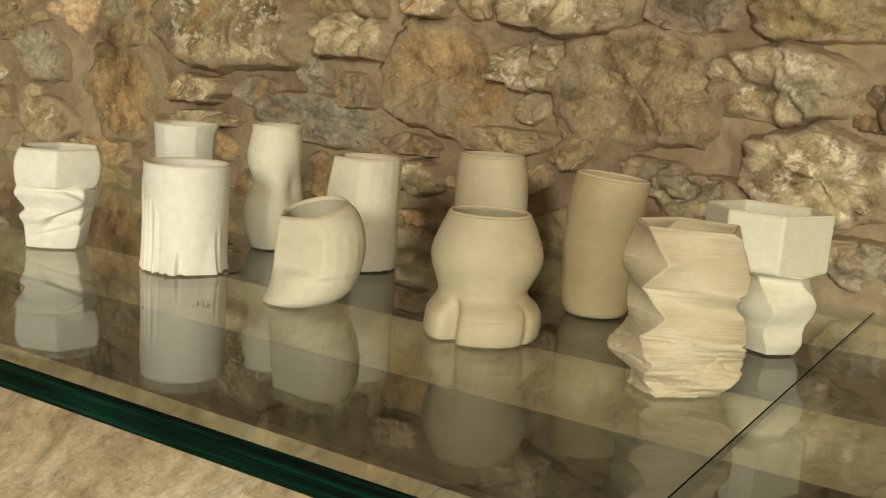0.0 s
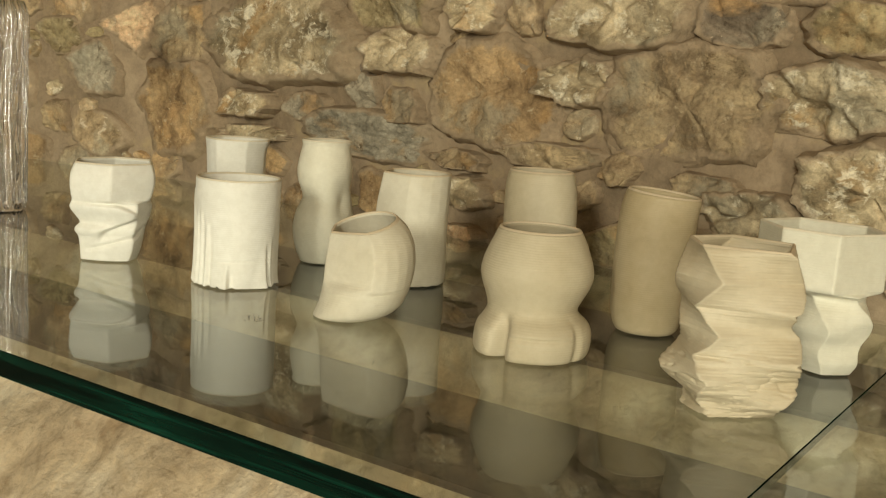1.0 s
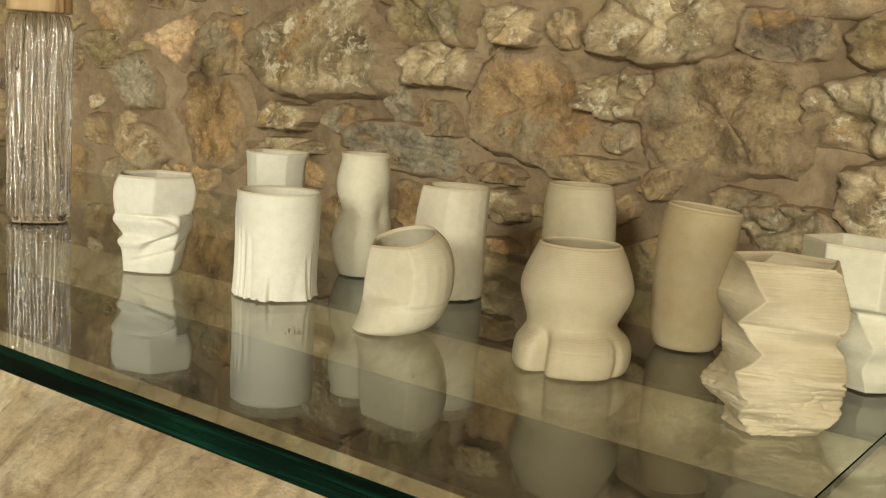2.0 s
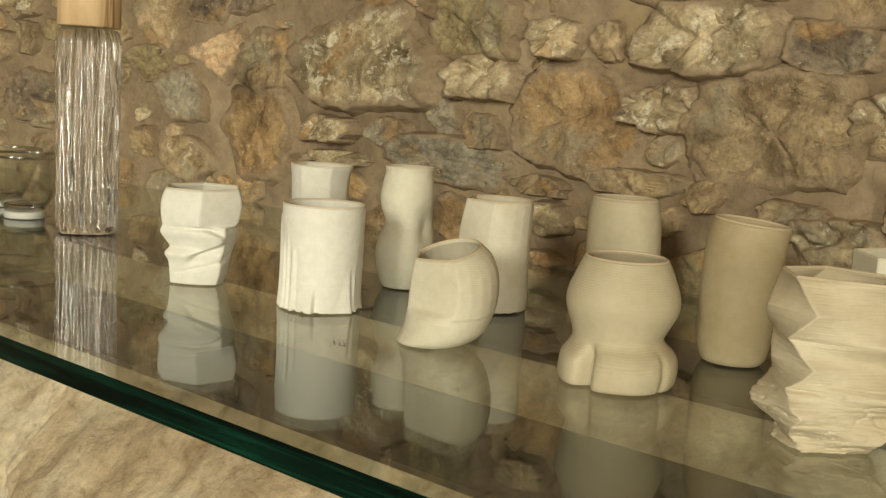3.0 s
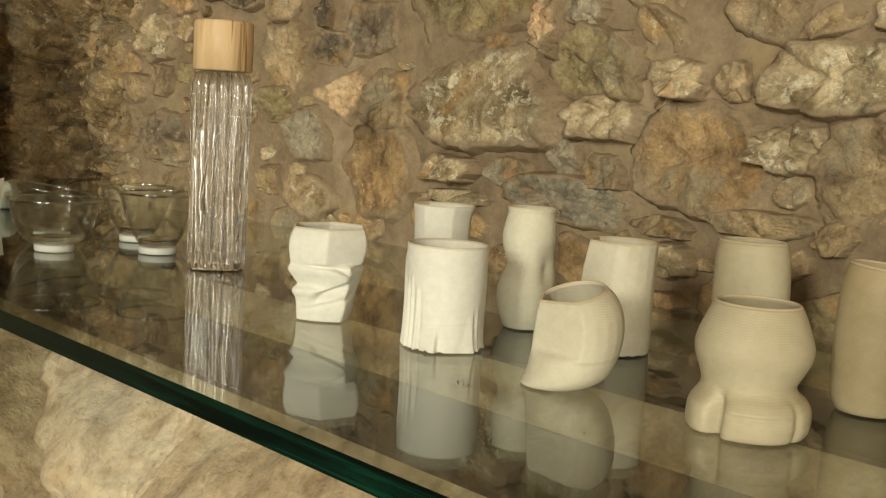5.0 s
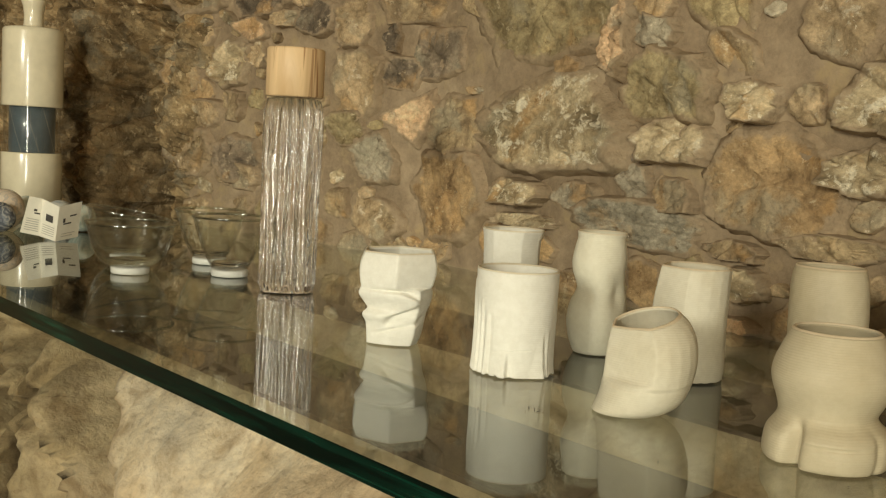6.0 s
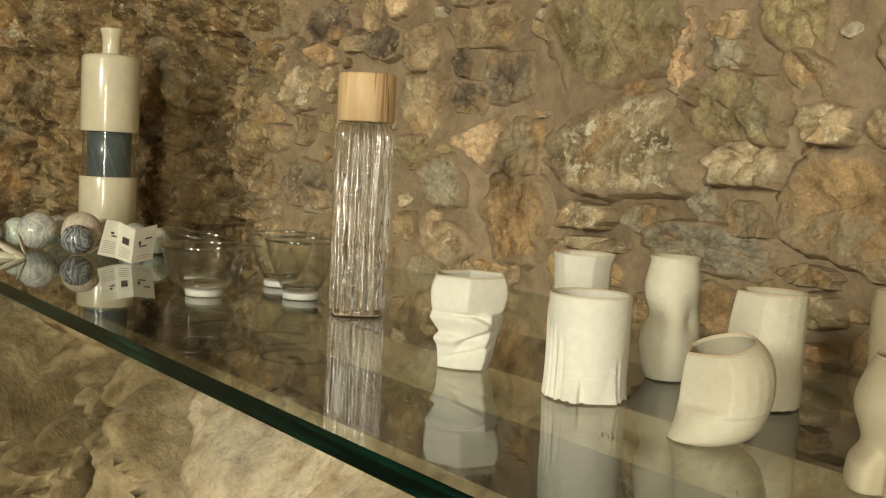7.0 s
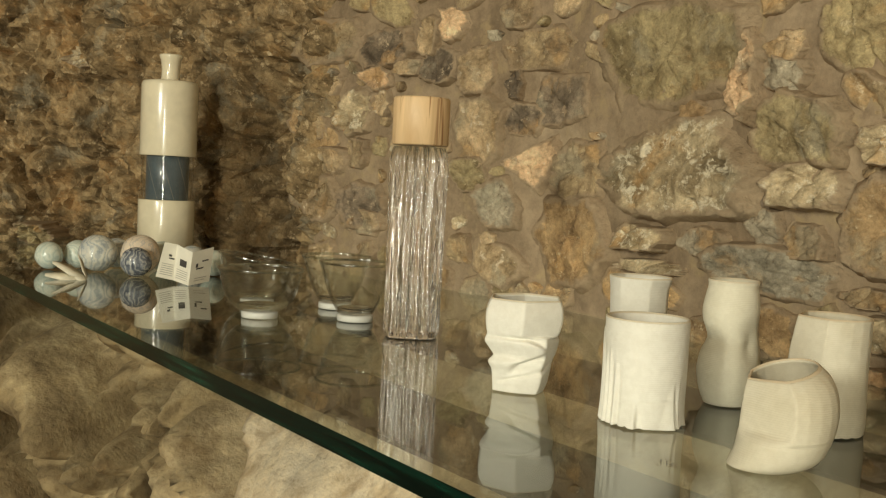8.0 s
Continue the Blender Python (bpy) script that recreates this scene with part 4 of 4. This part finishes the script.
EGGS = {
    "blue": egg_mat("blue_marbled_glass", (0.68, 0.69, 0.62), (0.34, 0.38, 0.40), (0.80, 0.76, 0.63)),
    "peach": egg_mat("peach_marbled_glass", (0.80, 0.66, 0.50), (0.70, 0.62, 0.50), (0.40, 0.40, 0.39)),
    "pale": egg_mat("pale_green_textured_glass", (0.66, 0.72, 0.62), (0.48, 0.56, 0.50), (0.78, 0.78, 0.66)),
    "navy": egg_mat("dark_blue_swirled_glass", (0.26, 0.28, 0.31), (0.08, 0.09, 0.115), (0.66, 0.64, 0.55)),
}


def ornament(x, y, r, kind, turn, label):
    bm = bmesh.new()
    loops = []
    for k in range(1, 22):
        a = math.pi * k / 22
        rr = r * math.sin(a) * (1 + 0.02 * math.sin(6 * a))
        loops.append([(rr * math.cos(i * 0.19635), rr * math.sin(i * 0.19635) * 0.94, r * 0.96 * (1 - math.cos(a))) for i in range(32)])
    rings(bm, loops)
    ob = obj("glass_float", bm, EGGS[kind])
    ob.matrix_world = pose(x, y, SHELF + 0.0008, 0, 0, turn)
    return tagged(ob, label, "ornament", "marbled glass floats")


ornament(-1.195, 0.712, 0.034, "peach", 10, "round peach and grey marbled glass float")
ornament(-1.150, 0.690, 0.025, "navy", 50, "small dark blue swirled glass float")
ornament(-1.240, 0.655, 0.032, "blue", 80, "round blue and grey marbled glass float")
ornament(-1.285, 0.588, 0.024, "pale", 0, "small pale green textured glass float")
ornament(-1.300, 0.640, 0.025, "pale", 130, "round pale green textured glass float")
ornament(-1.300, 0.705, 0.027, "blue", 30, "round blue and grey marbled glass float")
ornament(-1.255, 0.770, 0.026, "pale", 70, "round pale green textured glass float")
ornament(-1.190, 0.800, 0.025, "blue", 110, "round blue and grey marbled glass float")
ornament(-1.145, 0.820, 0.023, "pale", 200, "round pale green textured glass float")

card = thing("folded_card", -1.046, 0.724, SHELF + 0.0006, 69, "white folded leaflet card standing on the shelf", "card")


def panel(k, bars):
    """One leaf of the card between two of its folds, with printed lines and a small picture."""
    bm = bmesh.new()
    lo0, lo1, hi0, hi1 = Vector(LOW[k]), Vector(LOW[k + 1]), Vector(HIGH[k]), Vector(HIGH[k + 1])
    nn = (lo1 - lo0).cross(hi0 - lo0).normalized() * 0.0004
    vs = [bm.verts.new(p + s * nn) for s in (-1, 1) for p in (lo0, lo1, hi1, hi0)]
    for f in ((0, 3, 2, 1), (4, 5, 6, 7), (0, 1, 5, 4), (1, 2, 6, 5), (2, 3, 7, 6), (3, 0, 4, 7)):
        bm.faces.new([vs[i] for i in f])
    leaf = part("leaf", bm, PAPER, card, smooth=False)
    for a0, b0, a1, b1 in bars:
        bm = bmesh.new()
        q = [lo0.lerp(lo1, a).lerp(hi0.lerp(hi1, a), b) + nn * 2.5 for a, b in ((a0, b0), (a1, b0), (a1, b1), (a0, b1))]
        bm.faces.new([bm.verts.new(p) for p in q])
        part("print", bm, INK if b1 - b0 > 0.03 else FAINT, leaf, "dark printed mark", smooth=False)


FAINT = plain_mat("fine_grey_print", (0.42, 0.40, 0.35), 0.7, 0.1, 50)
LOW = ((-0.036, 0.002, 0.010), (-0.009, 0.008, 0.004), (0.0135, -0.026, 0.0), (0.045, 0.006, 0.004))
HIGH = ((-0.024, 0.014, 0.0630), (-0.005, 0.020, 0.0595), (0.0185, -0.014, 0.0505), (0.051, 0.018, 0.0575))
LINES = [(0.15, 0.10 + 0.06 * k, 0.88, 0.118 + 0.06 * k) for k in range(6)]
panel(0, LINES + [(0.55, 0.56, 0.90, 0.60), (0.50, 0.63, 0.7, 0.69)])
panel(1, LINES[:5] + [(0.32, 0.47, 0.74, 0.66)])
panel(2, [(0.25, 0.44, 0.6, 0.48), (0.22, 0.50, 0.32, 0.62), (0.5, 0.64, 0.8, 0.68), (0.2, 0.10, 0.7, 0.118), (0.2, 0.17, 0.8, 0.188)])

star = thing("straw_star", -1.125, 0.606, SHELF + 0.0006, 74, "bundle of pale flat straw strips lying on the shelf", "straw strips")
for a, l, rise in ((178, 0.062, 0.004), (150, 0.060, 0.022), (112, 0.040, 0.034), (200, 0.020, 0.002)):
    bm = bmesh.new()
    d = Vector((math.cos(radians(a)), math.sin(radians(a)) * 0.6, 0))
    sd = Vector((0, 0.013, 0.0075))
    tip = d * l + Vector((0, 0, rise + 0.002))
    base = Vector((0, 0, 0.0025))
    mid = (base + tip) / 2
    loops = [[p + sd * w, p + Vector((0, 0, 0.0004)), p - sd * w, p - Vector((0, 0, 0.0004))] for p, w in ((base, 0.3), (mid, 1.0), (tip, 0.25))]
    rings(bm, loops)
    part("strip", bm, STRAW, star)


# ---- crumbs of clay and dust on the glass ----
def crumbs():
    rnd = random.Random(31)
    bm = bmesh.new()
    for k in range(90):
        x, y = rnd.uniform(-1.2, 0.37), rnd.uniform(0.52, 0.95)
        if k < 26:
            x, y = 0.023 + rnd.gauss(0, 0.007), 0.662 + rnd.gauss(0, 0.004)
        r = rnd.uniform(0.0002, 0.0005) if k >= 26 else rnd.uniform(0.0002, 0.0006)
        a = rnd.uniform(0, 3)
        lo = [Vector((x + r * math.cos(a + j * 1.257) * rnd.uniform(0.6, 1.4), y + r * math.sin(a + j * 1.257), SHELF + 0.0002)) for j in range(5)]
        rings(bm, [lo, [p + Vector((0, 0, r * 0.8)) for p in lo]])
    return bm


tagged(obj("clay_crumbs", crumbs(), STRIP, smooth=False), "tiny crumbs of clay and dust on the glass", "crumbs", kind="stuff")
